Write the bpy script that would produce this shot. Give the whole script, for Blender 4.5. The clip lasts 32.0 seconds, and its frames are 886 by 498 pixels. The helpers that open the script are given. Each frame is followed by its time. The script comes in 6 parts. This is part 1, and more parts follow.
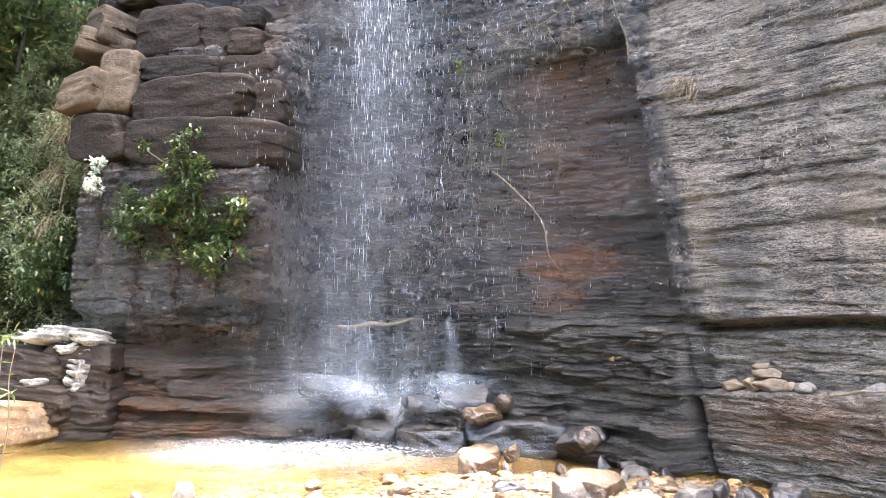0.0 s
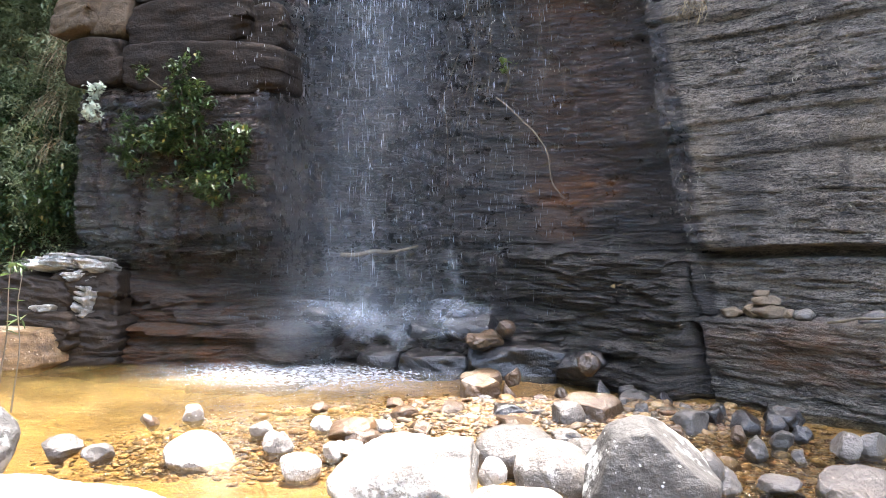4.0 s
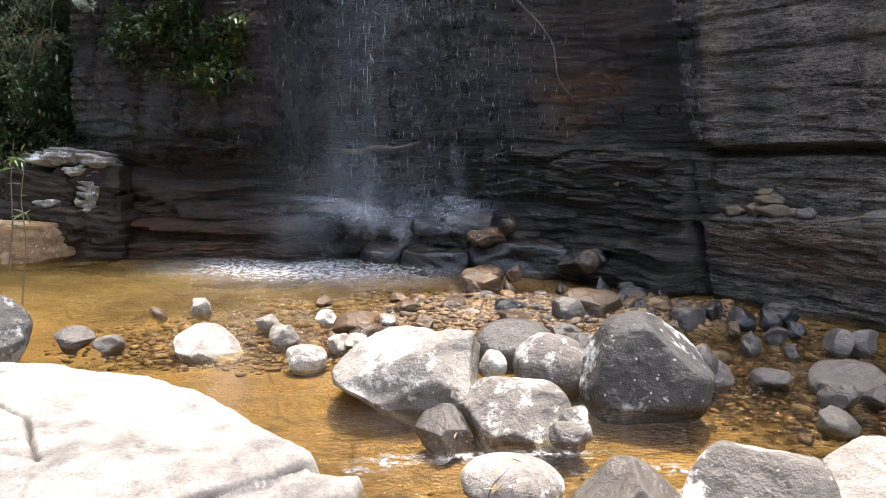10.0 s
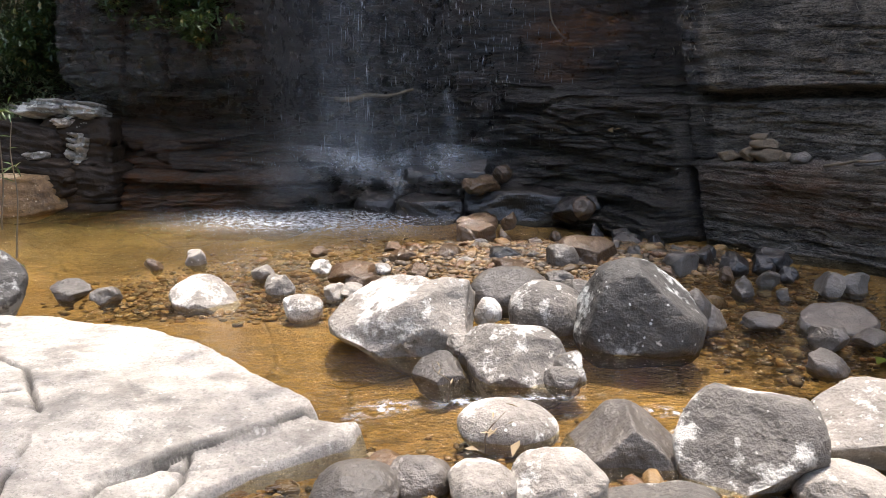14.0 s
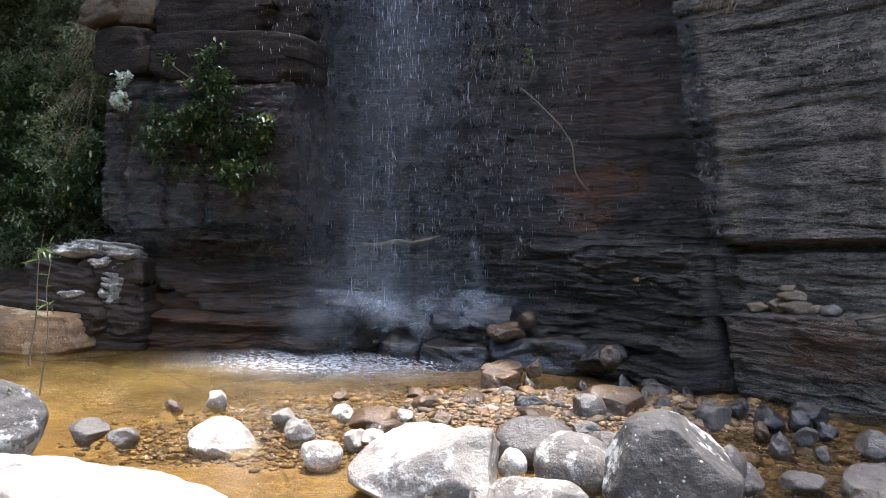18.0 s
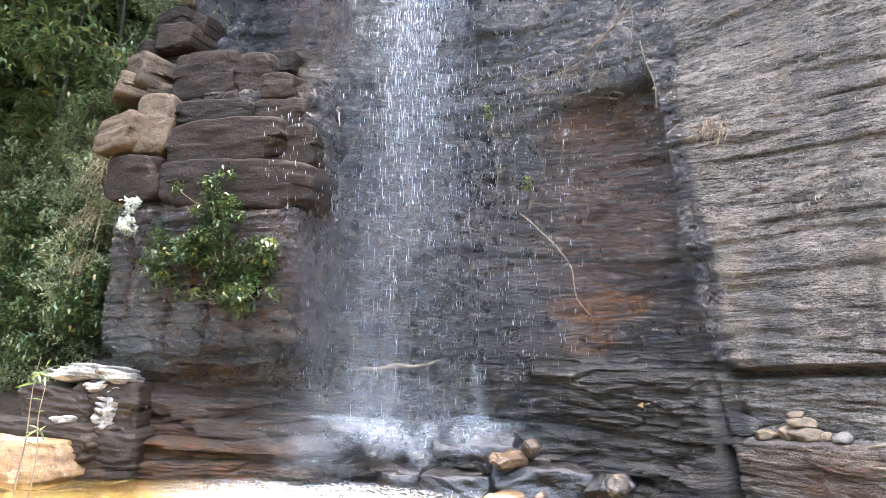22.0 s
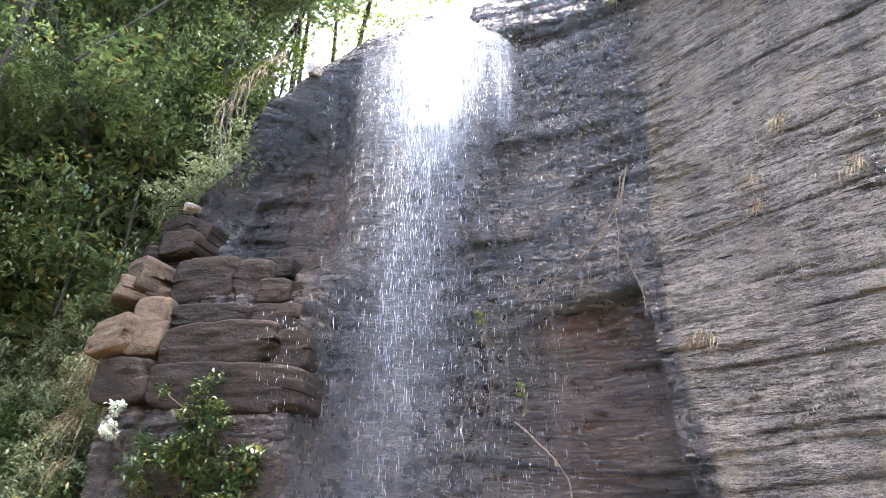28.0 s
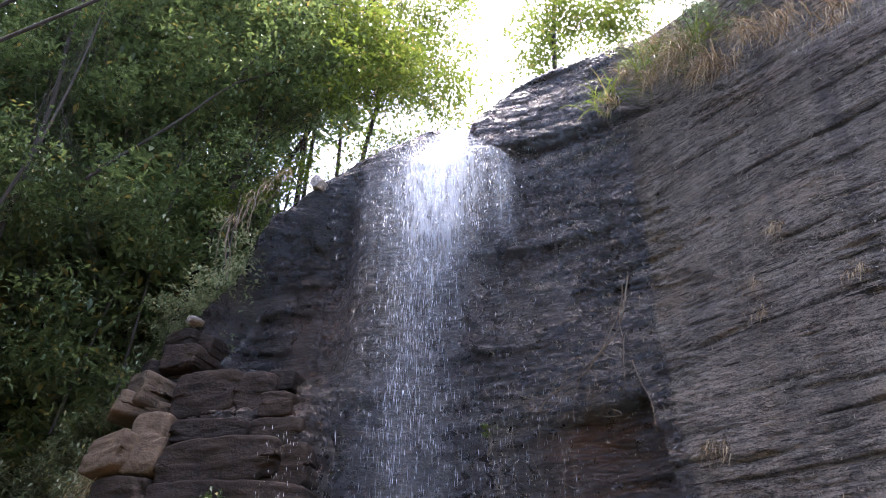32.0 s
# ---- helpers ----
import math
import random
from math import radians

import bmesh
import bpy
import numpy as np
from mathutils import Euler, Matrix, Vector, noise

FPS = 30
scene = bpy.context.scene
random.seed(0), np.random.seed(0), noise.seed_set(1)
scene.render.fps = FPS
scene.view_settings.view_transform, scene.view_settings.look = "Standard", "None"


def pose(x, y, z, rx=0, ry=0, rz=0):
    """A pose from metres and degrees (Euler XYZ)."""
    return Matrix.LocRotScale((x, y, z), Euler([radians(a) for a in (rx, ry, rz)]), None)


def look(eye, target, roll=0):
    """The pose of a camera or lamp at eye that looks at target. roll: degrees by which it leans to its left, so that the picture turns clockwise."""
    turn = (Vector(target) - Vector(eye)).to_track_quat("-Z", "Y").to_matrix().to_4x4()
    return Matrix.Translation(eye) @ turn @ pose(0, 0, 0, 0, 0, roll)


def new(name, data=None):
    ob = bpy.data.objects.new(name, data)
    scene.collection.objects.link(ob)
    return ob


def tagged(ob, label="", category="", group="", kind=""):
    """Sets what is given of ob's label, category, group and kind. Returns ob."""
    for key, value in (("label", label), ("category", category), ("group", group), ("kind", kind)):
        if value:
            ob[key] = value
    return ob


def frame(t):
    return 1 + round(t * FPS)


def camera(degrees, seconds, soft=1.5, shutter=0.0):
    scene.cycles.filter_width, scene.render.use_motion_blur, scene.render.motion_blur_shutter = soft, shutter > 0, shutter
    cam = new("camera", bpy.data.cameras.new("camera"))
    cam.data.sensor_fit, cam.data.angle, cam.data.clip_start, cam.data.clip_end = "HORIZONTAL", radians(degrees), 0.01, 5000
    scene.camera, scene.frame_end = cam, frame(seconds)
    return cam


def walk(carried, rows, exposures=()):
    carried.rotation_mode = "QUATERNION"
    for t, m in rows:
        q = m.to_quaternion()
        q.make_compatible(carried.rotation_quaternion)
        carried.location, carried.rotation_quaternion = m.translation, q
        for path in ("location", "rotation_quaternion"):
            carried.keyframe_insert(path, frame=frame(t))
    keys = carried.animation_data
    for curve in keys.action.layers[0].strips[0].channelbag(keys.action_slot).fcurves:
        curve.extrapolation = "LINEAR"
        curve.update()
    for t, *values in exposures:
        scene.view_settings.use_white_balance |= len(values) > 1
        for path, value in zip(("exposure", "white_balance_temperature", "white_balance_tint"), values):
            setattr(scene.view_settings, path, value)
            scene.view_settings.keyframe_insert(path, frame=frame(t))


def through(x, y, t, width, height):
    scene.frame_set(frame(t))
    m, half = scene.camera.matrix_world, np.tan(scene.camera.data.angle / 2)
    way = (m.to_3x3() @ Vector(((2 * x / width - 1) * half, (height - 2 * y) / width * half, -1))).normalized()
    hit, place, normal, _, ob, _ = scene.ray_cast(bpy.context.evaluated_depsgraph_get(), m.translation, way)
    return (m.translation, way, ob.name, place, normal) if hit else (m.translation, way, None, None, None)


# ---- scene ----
# ---- camera: standing on the bank, tilting down and then up (seconds, tilt, turn, lean) ----
EYE = (0.0, 0.0, 1.6)
TILTS = [
    (0.0, 4.00, 0.00, 0.00),
    (0.5, 3.39, 0.02, 0.04),
    (1.0, 2.77, 0.04, 0.03),
    (1.5, 2.11, 0.06, 0.04),
    (2.0, 1.43, 0.10, 0.01),
    (2.5, 0.70, 0.12, 0.03),
    (3.0, -0.06, 0.15, 0.00),
    (3.5, -0.83, 0.18, 0.01),
    (5.5, -3.02, 0.30, 0.12),
    (6.0, -3.51, 0.31, 0.20),
    (6.5, -4.06, 0.32, 0.31),
    (7.0, -4.72, 0.34, 0.31),
    (7.5, -5.48, 0.34, 0.33),
    (8.0, -6.26, 0.35, 0.37),
    (8.5, -7.02, 0.36, 0.35),
    (9.0, -7.79, 0.36, 0.37),
    (9.5, -8.55, 0.37, 0.34),
    (10.0, -9.32, 0.38, 0.32),
    (10.5, -10.02, 0.35, 0.31),
    (11.0, -10.57, -0.01, 0.41),
    (11.5, -11.15, -0.51, 0.49),
    (12.0, -11.78, -0.96, 0.38),
    (12.5, -12.46, -1.10, 0.26),
    (13.0, -13.07, -0.90, 0.02),
    (13.5, -13.42, -0.47, -0.17),
    (15.5, -10.40, 0.96, -0.05),
    (16.0, -8.74, 1.26, 0.14),
    (16.5, -7.08, 1.51, 0.30),
    (17.0, -5.43, 1.68, 0.46),
    (17.5, -3.80, 1.84, 0.56),
    (18.0, -2.20, 1.91, 0.63),
    (18.5, -0.70, 1.93, 0.66),
    (19.0, 0.71, 1.95, 0.68),
    (19.5, 2.01, 1.97, 0.67),
    (20.0, 3.23, 2.00, 0.73),
    (20.5, 4.33, 2.01, 0.77),
    (21.0, 5.34, 2.06, 0.76),
    (21.5, 6.28, 2.08, 0.73),
    (22.0, 7.18, 2.09, 0.73),
    (22.5, 8.11, 2.01, 0.76),
    (23.0, 9.32, 1.92, 0.76),
    (23.5, 10.73, 1.83, 0.82),
    (24.0, 12.27, 1.76, 0.83),
    (24.5, 13.84, 1.68, 0.89),
    (25.0, 15.39, 1.64, 0.95),
    (25.5, 16.95, 1.65, 1.03),
    (27.5, 21.77, 1.81, 1.25),
    (28.0, 22.72, 1.82, 1.28),
    (28.5, 23.69, 1.78, 1.26),
    (29.0, 24.87, 1.83, 1.26),
    (29.5, 26.07, 1.87, 1.18),
    (30.0, 27.24, 1.93, 1.05),
    (30.5, 28.44, 2.02, 1.01),
    (31.0, 29.51, 2.12, 0.87),
    (31.5, 30.38, 2.19, 0.79),
    (32.0, 31.05, 2.23, 0.71),
]
EXPO = [(0.0, 4.61, 6900, 14), (3.0, 3.86, 6500, 12), (6.0, 3.23, 6300, 12), (9.0, 2.56, 6400, 12), (13.0, 1.95, 6450, 12), (16.0, 1.95, 6350, 12), (18.0, 2.46, 6000, 12), (19.0, 3.06, 5900, 12), (21.0, 4.16, 6350, 12), (23.0, 4.91, 6900, 14), (25.5, 4.86, 6950, 18), (28.0, 4.41, 6750, 18), (30.0, 3.76, 6650, 20), (31.0, 3.36, 6500, 22), (32.0, 2.94, 6250, 24)]
cam = camera(60.95, 32.0, soft=0.8)
walk(cam, [(t, pose(*EYE, 90 + tilt, 0, turn) @ pose(0, 0, 0, 0, 0, lean)) for t, tilt, turn, lean in TILTS],
     exposures=EXPO)

# ---- world and sun ----
SUN = Vector((0.09, 0.21, 0.973)).normalized()
world = bpy.data.worlds.new("sky")
scene.world = world
world.use_nodes = True
sky = world.node_tree.nodes.new("ShaderNodeTexSky")
sky.sky_type = "NISHITA"
sky.sun_disc = False
sky.sun_elevation = math.asin(SUN.z)
sky.sun_rotation = math.atan2(SUN.x, SUN.y)
sky.air_density, sky.dust_density = 1.2, 4.0
world.node_tree.links.new(sky.outputs[0], world.node_tree.nodes["Background"].inputs[0])
world.node_tree.nodes["Background"].inputs[1].default_value = 0.15
sun = new("sun", bpy.data.lights.new("sun", "SUN"))
sun.data.energy, sun.data.angle, sun.data.color = 1.85, radians(0.6), (1.0, 0.96, 0.90)
sun.matrix_world = look(SUN * 40, (0, 0, 0))

# ---- materials ----
class Nodes:
    """A small wrapper round a node tree."""

    def __init__(self, name):
        self.mat = bpy.data.materials.new(name)
        self.mat.use_nodes = True
        self.tree = self.mat.node_tree
        self.tree.nodes.clear()
        self.coord = self.add("ShaderNodeNewGeometry").outputs["Position"]

    def add(self, kind):
        return self.tree.nodes.new(kind)

    def put(self, socket, value):
        if isinstance(value, bpy.types.NodeSocket):
            self.tree.links.new(value, socket)
        elif isinstance(value, tuple) and len(value) == 3 and socket.type == "RGBA":
            socket.default_value = (*value, 1)
        else:
            socket.default_value = value

    def scaled(self, sx, sy, sz, source=None):
        n = self.add("ShaderNodeMapping")
        self.put(n.inputs["Vector"], source or self.coord)
        n.inputs["Scale"].default_value = (sx, sy, sz)
        return n.outputs[0]

    def noise(self, scale, detail=5.0, rough=0.6, vector=None, lo=0.3, hi=0.7):
        n = self.add("ShaderNodeTexNoise")
        self.put(n.inputs["Vector"], vector or self.coord)
        n.inputs["Scale"].default_value, n.inputs["Detail"].default_value, n.inputs["Roughness"].default_value = scale, detail, rough
        return self.span(n.outputs[0], lo, hi)

    def span(self, value, lo, hi, to0=0.0, to1=1.0):
        n = self.add("ShaderNodeMapRange")
        self.put(n.inputs[0], value)
        for i, v in ((1, lo), (2, hi), (3, to0), (4, to1)):
            n.inputs[i].default_value = v
        return n.outputs[0]

    def mix(self, f, a, b, blend="MIX"):
        n = self.add("ShaderNodeMix")
        n.data_type, n.blend_type = "RGBA", blend
        self.put(n.inputs[0], f), self.put(n.inputs[6], a), self.put(n.inputs[7], b)
        return n.outputs[2]

    def math(self, op, a, b=0.0):
        n = self.add("ShaderNodeMath")
        n.operation = op
        self.put(n.inputs[0], a), self.put(n.inputs[1], b)
        return n.outputs[0]

    def attr(self, name):
        n = self.add("ShaderNodeAttribute")
        n.attribute_name = name
        return n.outputs["Fac"]

    def rand(self):
        return self.add("ShaderNodeObjectInfo").outputs["Random"]

    def island(self):
        return self.add("ShaderNodeNewGeometry").outputs["Random Per Island"]

    def up(self):
        n = self.add("ShaderNodeSeparateXYZ")
        self.put(n.inputs[0], self.add("ShaderNodeNewGeometry").outputs["Normal"])
        return n.outputs[2]

    def bump(self, height, strength=0.5, distance=0.02, normal=None):
        n = self.add("ShaderNodeBump")
        n.inputs["Strength"].default_value, n.inputs["Distance"].default_value = strength, distance
        self.put(n.inputs["Height"], height)
        if normal:
            self.put(n.inputs["Normal"], normal)
        return n.outputs[0]

    def surface(self, color, rough=0.7, normal=None, spec=0.5, coat=0.0):
        n = self.add("ShaderNodeBsdfPrincipled")
        self.put(n.inputs["Base Color"], color), self.put(n.inputs["Roughness"], rough)
        self.put(n.inputs["Specular IOR Level"], spec)
        self.put(n.inputs["Coat Weight"], coat)
        n.inputs["Coat Roughness"].default_value = 0.07
        if normal:
            self.put(n.inputs["Normal"], normal), self.put(n.inputs["Coat Normal"], normal)
        return n.outputs[0]

    def blend(self, f, a, b):
        n = self.add("ShaderNodeMixShader")
        self.put(n.inputs[0], f), self.put(n.inputs[1], a), self.put(n.inputs[2], b)
        return n.outputs[0]

    def done(self, shader):
        self.put(self.add("ShaderNodeOutputMaterial").inputs[0], shader)
        return self.mat


def cliff_material(name="bedded_rock", plain=None):
    """Bedded rock; how dry, rusty and mossy it is comes from the mesh, or is the same all over."""
    n = Nodes(name)
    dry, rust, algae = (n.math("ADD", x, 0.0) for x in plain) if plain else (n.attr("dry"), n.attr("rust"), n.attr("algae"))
    warp = n.add("ShaderNodeTexNoise")
    warp.inputs["Scale"].default_value, warp.inputs["Detail"].default_value = 1.5, 3
    n.put(warp.inputs["Vector"], n.coord)
    bent = n.add("ShaderNodeVectorMath")
    bent.operation = "MULTIPLY_ADD"
    n.put(bent.inputs[0], warp.outputs["Color"])
    bent.inputs[1].default_value = (0.12, 0.12, 0.05)
    n.put(bent.inputs[2], n.coord)
    bent = bent.outputs[0]
    beds = n.noise(1.0, 5, 0.62, n.scaled(0.7, 0.7, 8, bent), 0.36, 0.64)
    thin = n.noise(1.0, 4, 0.62, n.scaled(2.4, 2.4, 26, bent), 0.36, 0.64)
    fine = n.noise(1.0, 4, 0.68, n.scaled(9, 9, 60, bent), 0.36, 0.64)
    dash = n.math("MULTIPLY", n.noise(1.0, 4, 0.6, n.scaled(1.7, 1.7, 25, bent), 0.60, 0.66), n.noise(1.2, 4, 0.6, None, 0.42, 0.56))
    dash2 = n.math("MULTIPLY", n.noise(1.0, 3, 0.55, n.scaled(5.0, 5.0, 52, bent), 0.61, 0.67), n.noise(2.1, 4, 0.6, None, 0.40, 0.58))
    lines = n.math("MAXIMUM", dash, dash2)
    # shade of the long joints, carried as colour by the mesh
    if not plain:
        lines = n.math("MAXIMUM", lines, n.attr("seam_shade"))
    drip = n.noise(1.0, 6, 0.65, n.scaled(10, 10, 0.6), 0.38, 0.68)
    stain = n.noise(1.0, 5, 0.62, n.scaled(1.5, 1.5, 0.28), 0.52, 0.70)
    big, mid, grain = n.noise(0.8, 5, 0.6), n.noise(3.5, 6, 0.7), n.noise(85, 5, 0.75)
    rubble = n.noise(17, 6, 0.8, n.scaled(1, 1, 2.2), 0.34, 0.66)
    grit = n.noise(42, 4, 0.72, n.scaled(1, 1, 1.6), 0.36, 0.64)
    tone = n.math("ADD", n.math("MULTIPLY", beds, 0.16), n.math("ADD", n.math("MULTIPLY", thin, 0.14), n.math("ADD", n.math("MULTIPLY", rubble, 0.28), n.math("ADD", n.math("MULTIPLY", fine, 0.10), n.math("MULTIPLY", grit, 0.32)))))
    cell = n.add("ShaderNodeTexVoronoi")
    cell.inputs["Scale"].default_value = 1.0
    n.put(cell.inputs["Vector"], n.scaled(8, 8, 34, bent))
    chip = n.add("ShaderNodeSeparateColor")
    n.put(chip.inputs[0], cell.outputs["Color"])
    chip = chip.outputs[0]
    cell = n.add("ShaderNodeTexVoronoi")
    cell.inputs["Scale"].default_value = 1.0
    n.put(cell.inputs["Vector"], n.scaled(19, 19, 62, bent))
    nick = n.add("ShaderNodeSeparateColor")
    n.put(nick.inputs[0], cell.outputs["Color"])
    nick = nick.outputs[0]
    tone = n.math("ADD", n.math("MULTIPLY", tone, 0.72), n.math("ADD", n.math("MULTIPLY", chip, 0.16), n.math("MULTIPLY", nick, 0.12)))
    tone = n.span(tone, 0.33, 0.68)
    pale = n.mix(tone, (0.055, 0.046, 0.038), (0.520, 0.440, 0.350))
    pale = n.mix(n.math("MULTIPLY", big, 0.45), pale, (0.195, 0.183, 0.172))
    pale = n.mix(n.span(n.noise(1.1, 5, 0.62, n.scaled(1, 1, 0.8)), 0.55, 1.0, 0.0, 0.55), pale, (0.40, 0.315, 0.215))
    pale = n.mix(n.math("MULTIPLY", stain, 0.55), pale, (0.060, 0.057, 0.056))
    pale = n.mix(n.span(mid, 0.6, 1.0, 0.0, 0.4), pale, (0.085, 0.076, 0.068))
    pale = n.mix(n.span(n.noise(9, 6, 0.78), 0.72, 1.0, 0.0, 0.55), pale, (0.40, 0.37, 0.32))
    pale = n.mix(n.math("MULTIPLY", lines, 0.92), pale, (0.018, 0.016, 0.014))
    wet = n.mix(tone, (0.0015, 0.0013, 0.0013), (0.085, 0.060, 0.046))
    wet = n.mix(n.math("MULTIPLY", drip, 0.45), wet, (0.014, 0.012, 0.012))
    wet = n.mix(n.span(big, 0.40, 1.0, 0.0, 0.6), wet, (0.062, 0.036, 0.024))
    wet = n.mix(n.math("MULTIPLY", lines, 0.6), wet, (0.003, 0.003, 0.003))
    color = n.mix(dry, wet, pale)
    red = n.math("MULTIPLY", rust, n.math("ADD", 0.30, n.math("MULTIPLY", n.math("MULTIPLY", mid, thin), 1.4)))
    color = n.mix(red, color, (0.25, 0.095, 0.025))
    color = n.mix(n.math("MULTIPLY", algae, mid), color, (0.035, 0.045, 0.016))
    color = n.mix(n.math("MULTIPLY", grain, 0.35), color, (0.022, 0.019, 0.016))
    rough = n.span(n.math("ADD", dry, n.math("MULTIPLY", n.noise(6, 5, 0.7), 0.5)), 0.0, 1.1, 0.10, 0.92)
    h = n.math("ADD", n.math("MULTIPLY", tone, n.span(dry, 0, 1, 1.1, 0.6)), n.math("ADD", n.math("MULTIPLY", rubble, 0.60), n.math("MULTIPLY", grit, 0.22)))
    h = n.math("ADD", h, n.math("ADD", n.math("MULTIPLY", chip, 0.40), n.math("MULTIPLY", nick, 0.25)))
    h = n.math("SUBTRACT", h, n.math("MULTIPLY", lines, 0.9))
    return n.done(n.surface(color, rough, n.bump(h, 1.0, 0.055), n.span(dry, 0, 1, 0.7, 0.3), n.span(dry, 0.0, 0.5, 0.85, 0.0)))


def stone_material(name, dark, light, spots=None, rough=0.75, wetness=0.0, vary=0.3, fleck=5.0, spec=0.5):
    n = Nodes(name)
    c = n.add("ShaderNodeTexCoord").outputs["Object"]
    r = n.rand()
    shift = n.add("ShaderNodeVectorMath")
    shift.operation = "ADD"
    n.put(shift.inputs[0], c)
    comb = n.add("ShaderNodeCombineXYZ")
    for i in range(3):
        n.put(comb.inputs[i], n.math("MULTIPLY", r, 17.0 + 9 * i))
    n.put(shift.inputs[1], comb.outputs[0])
    v = shift.outputs[0]
    a, b, g = n.noise(3.2, 6, 0.65, v), n.noise(17, 5, 0.7, v), n.noise(90, 3, 0.7, v)
    color = n.mix(n.math("ADD", n.math("MULTIPLY", a, 0.65), n.math("MULTIPLY", b, 0.35)), dark, light)
    color = n.mix(n.math("MULTIPLY", g, 0.35), color, tuple(x * 0.45 for x in dark))
    hsv = n.add("ShaderNodeHueSaturation")
    n.put(hsv.inputs["Value"], n.span(r, 0, 1, 1 - vary, 1 + vary))
    n.put(hsv.inputs["Color"], color)
    color = hsv.outputs[0]
    band = n.noise(1.0, 4, 0.6, n.scaled(2.5, 2.5, 16, v), 0.4, 0.62)
    color = n.mix(n.math("MULTIPLY", band, 0.3), color, tuple(x * 0.7 for x in dark))
    if spots:
        m = n.math("MULTIPLY", n.noise(fleck * 0.55, 8, 0.72, v, 0.525, 0.575), n.span(n.up(), -0.2, 0.5, 0.5, 1.0))
        color = n.mix(n.math("MULTIPLY", m, 0.85), color, spots)
        for size, share in ((9.0, 0.86), (24.0, 0.74)):
            cell = n.add("ShaderNodeTexVoronoi")
            cell.inputs["Scale"].default_value = size
            n.put(cell.inputs["Vector"], v)
            sep = n.add("ShaderNodeSeparateColor")
            n.put(sep.inputs[0], cell.outputs["Color"])
            rim = n.math("ADD", cell.outputs["Distance"], n.math("MULTIPLY", n.noise(40, 3, 0.6, v), 0.22))
            spot = n.math("MULTIPLY", n.span(rim, 0.24, 0.32, 1.0, 0.0), n.span(sep.outputs[0], share, share + 0.03))
            color = n.mix(n.math("MULTIPLY", spot, 0.85), color, spots)
        color = n.mix(n.math("MULTIPLY", n.noise(13, 6, 0.7, v, 0.6, 0.66), 0.6), color, tuple(x * 0.3 for x in dark))
    h = n.math("ADD", n.math("MULTIPLY", b, 0.7), n.math("ADD", n.math("MULTIPLY", g, 0.10), n.math("MULTIPLY", band, 0.22)))
    return n.done(n.surface(color, rough, n.bump(n.math("ADD", h, n.math("MULTIPLY", a, 1.8)), 0.6, 0.022), spec, wetness))


def pebble_material(name="pebble_stone", island=False):
    n = Nodes(name)
    r = n.island() if island else n.rand()
    ramp = n.add("ShaderNodeValToRGB")
    n.put(ramp.inputs[0], r)
    e = ramp.color_ramp
    e.interpolation = "CONSTANT"
    tones = [(0.27, 0.155, 0.06), (0.11, 0.075, 0.045), (0.36, 0.24, 0.11), (0.17, 0.09, 0.045), (0.26, 0.205, 0.14), (0.075, 0.066, 0.058),
             (0.29, 0.18, 0.075), (0.20, 0.105, 0.055), (0.40, 0.30, 0.17), (0.14, 0.105, 0.07)]
    tones = [(0.78 * c[0], 0.70 * c[1], 0.58 * c[2]) for c in tones]
    e.elements[0].color = (*tones[0], 1)
    e.elements[1].position, e.elements[1].color = 0.1, (*tones[1], 1)
    for i, c in enumerate(tones[2:], 2):
        e.elements.new(i / 10).color = (*c, 1)
    g, b = n.noise(60, 5, 0.7), n.noise(14, 4, 0.6)
    color = n.mix(n.math("MULTIPLY", g, 0.5), ramp.outputs[0], (0.07, 0.045, 0.025))
    color = n.mix(n.math("MULTIPLY", b, 0.35), color, (0.12, 0.075, 0.032))
    return n.done(n.surface(color, n.span(b, 0, 1, 0.18, 0.5), n.bump(g, 0.5, 0.008), 0.5))


def bed_material():
    n = Nodes("stream_bed")
    a, b, g = n.noise(0.9, 5, 0.6), n.noise(6, 6, 0.72), n.noise(45, 5, 0.78)
    e = n.add("ShaderNodeTexVoronoi")
    e.feature = "DISTANCE_TO_EDGE"
    e.inputs["Scale"].default_value = 1.1
    w = n.add("ShaderNodeTexNoise")
    w.inputs["Scale"].default_value = 2.0
    add = n.add("ShaderNodeVectorMath")
    add.operation = "MULTIPLY_ADD"
    n.put(add.inputs[0], w.outputs["Color"])
    add.inputs[1].default_value = (0.6, 0.6, 0.6)
    n.put(add.inputs[2], n.coord)
    n.put(e.inputs["Vector"], add.outputs[0])
    joint = n.math("MULTIPLY", n.span(e.outputs["Distance"], 0.0, 0.022, 1.0, 0.0), n.noise(1.6, 3, 0.6, None, 0.38, 0.48))
    color = n.mix(a, (0.25, 0.155, 0.048), (0.58, 0.385, 0.125))
    color = n.mix(n.math("MULTIPLY", b, 0.6), color, (0.19, 0.11, 0.045))
    color = n.mix(n.span(n.noise(2.6, 7, 0.7), 0.55, 1.0, 0.0, 0.6), color, (0.14, 0.10, 0.05))
    color = n.mix(n.math("MULTIPLY", g, 0.55), color, (0.08, 0.045, 0.018))
    color = n.mix(n.math("MULTIPLY", joint, 0.4), color, (0.03, 0.02, 0.01))
    h = n.math("SUBTRACT", n.math("ADD", b, n.math("MULTIPLY", g, 0.5)), joint)
    return n.done(n.surface(color, 0.6, n.bump(h, 0.8, 0.035)))


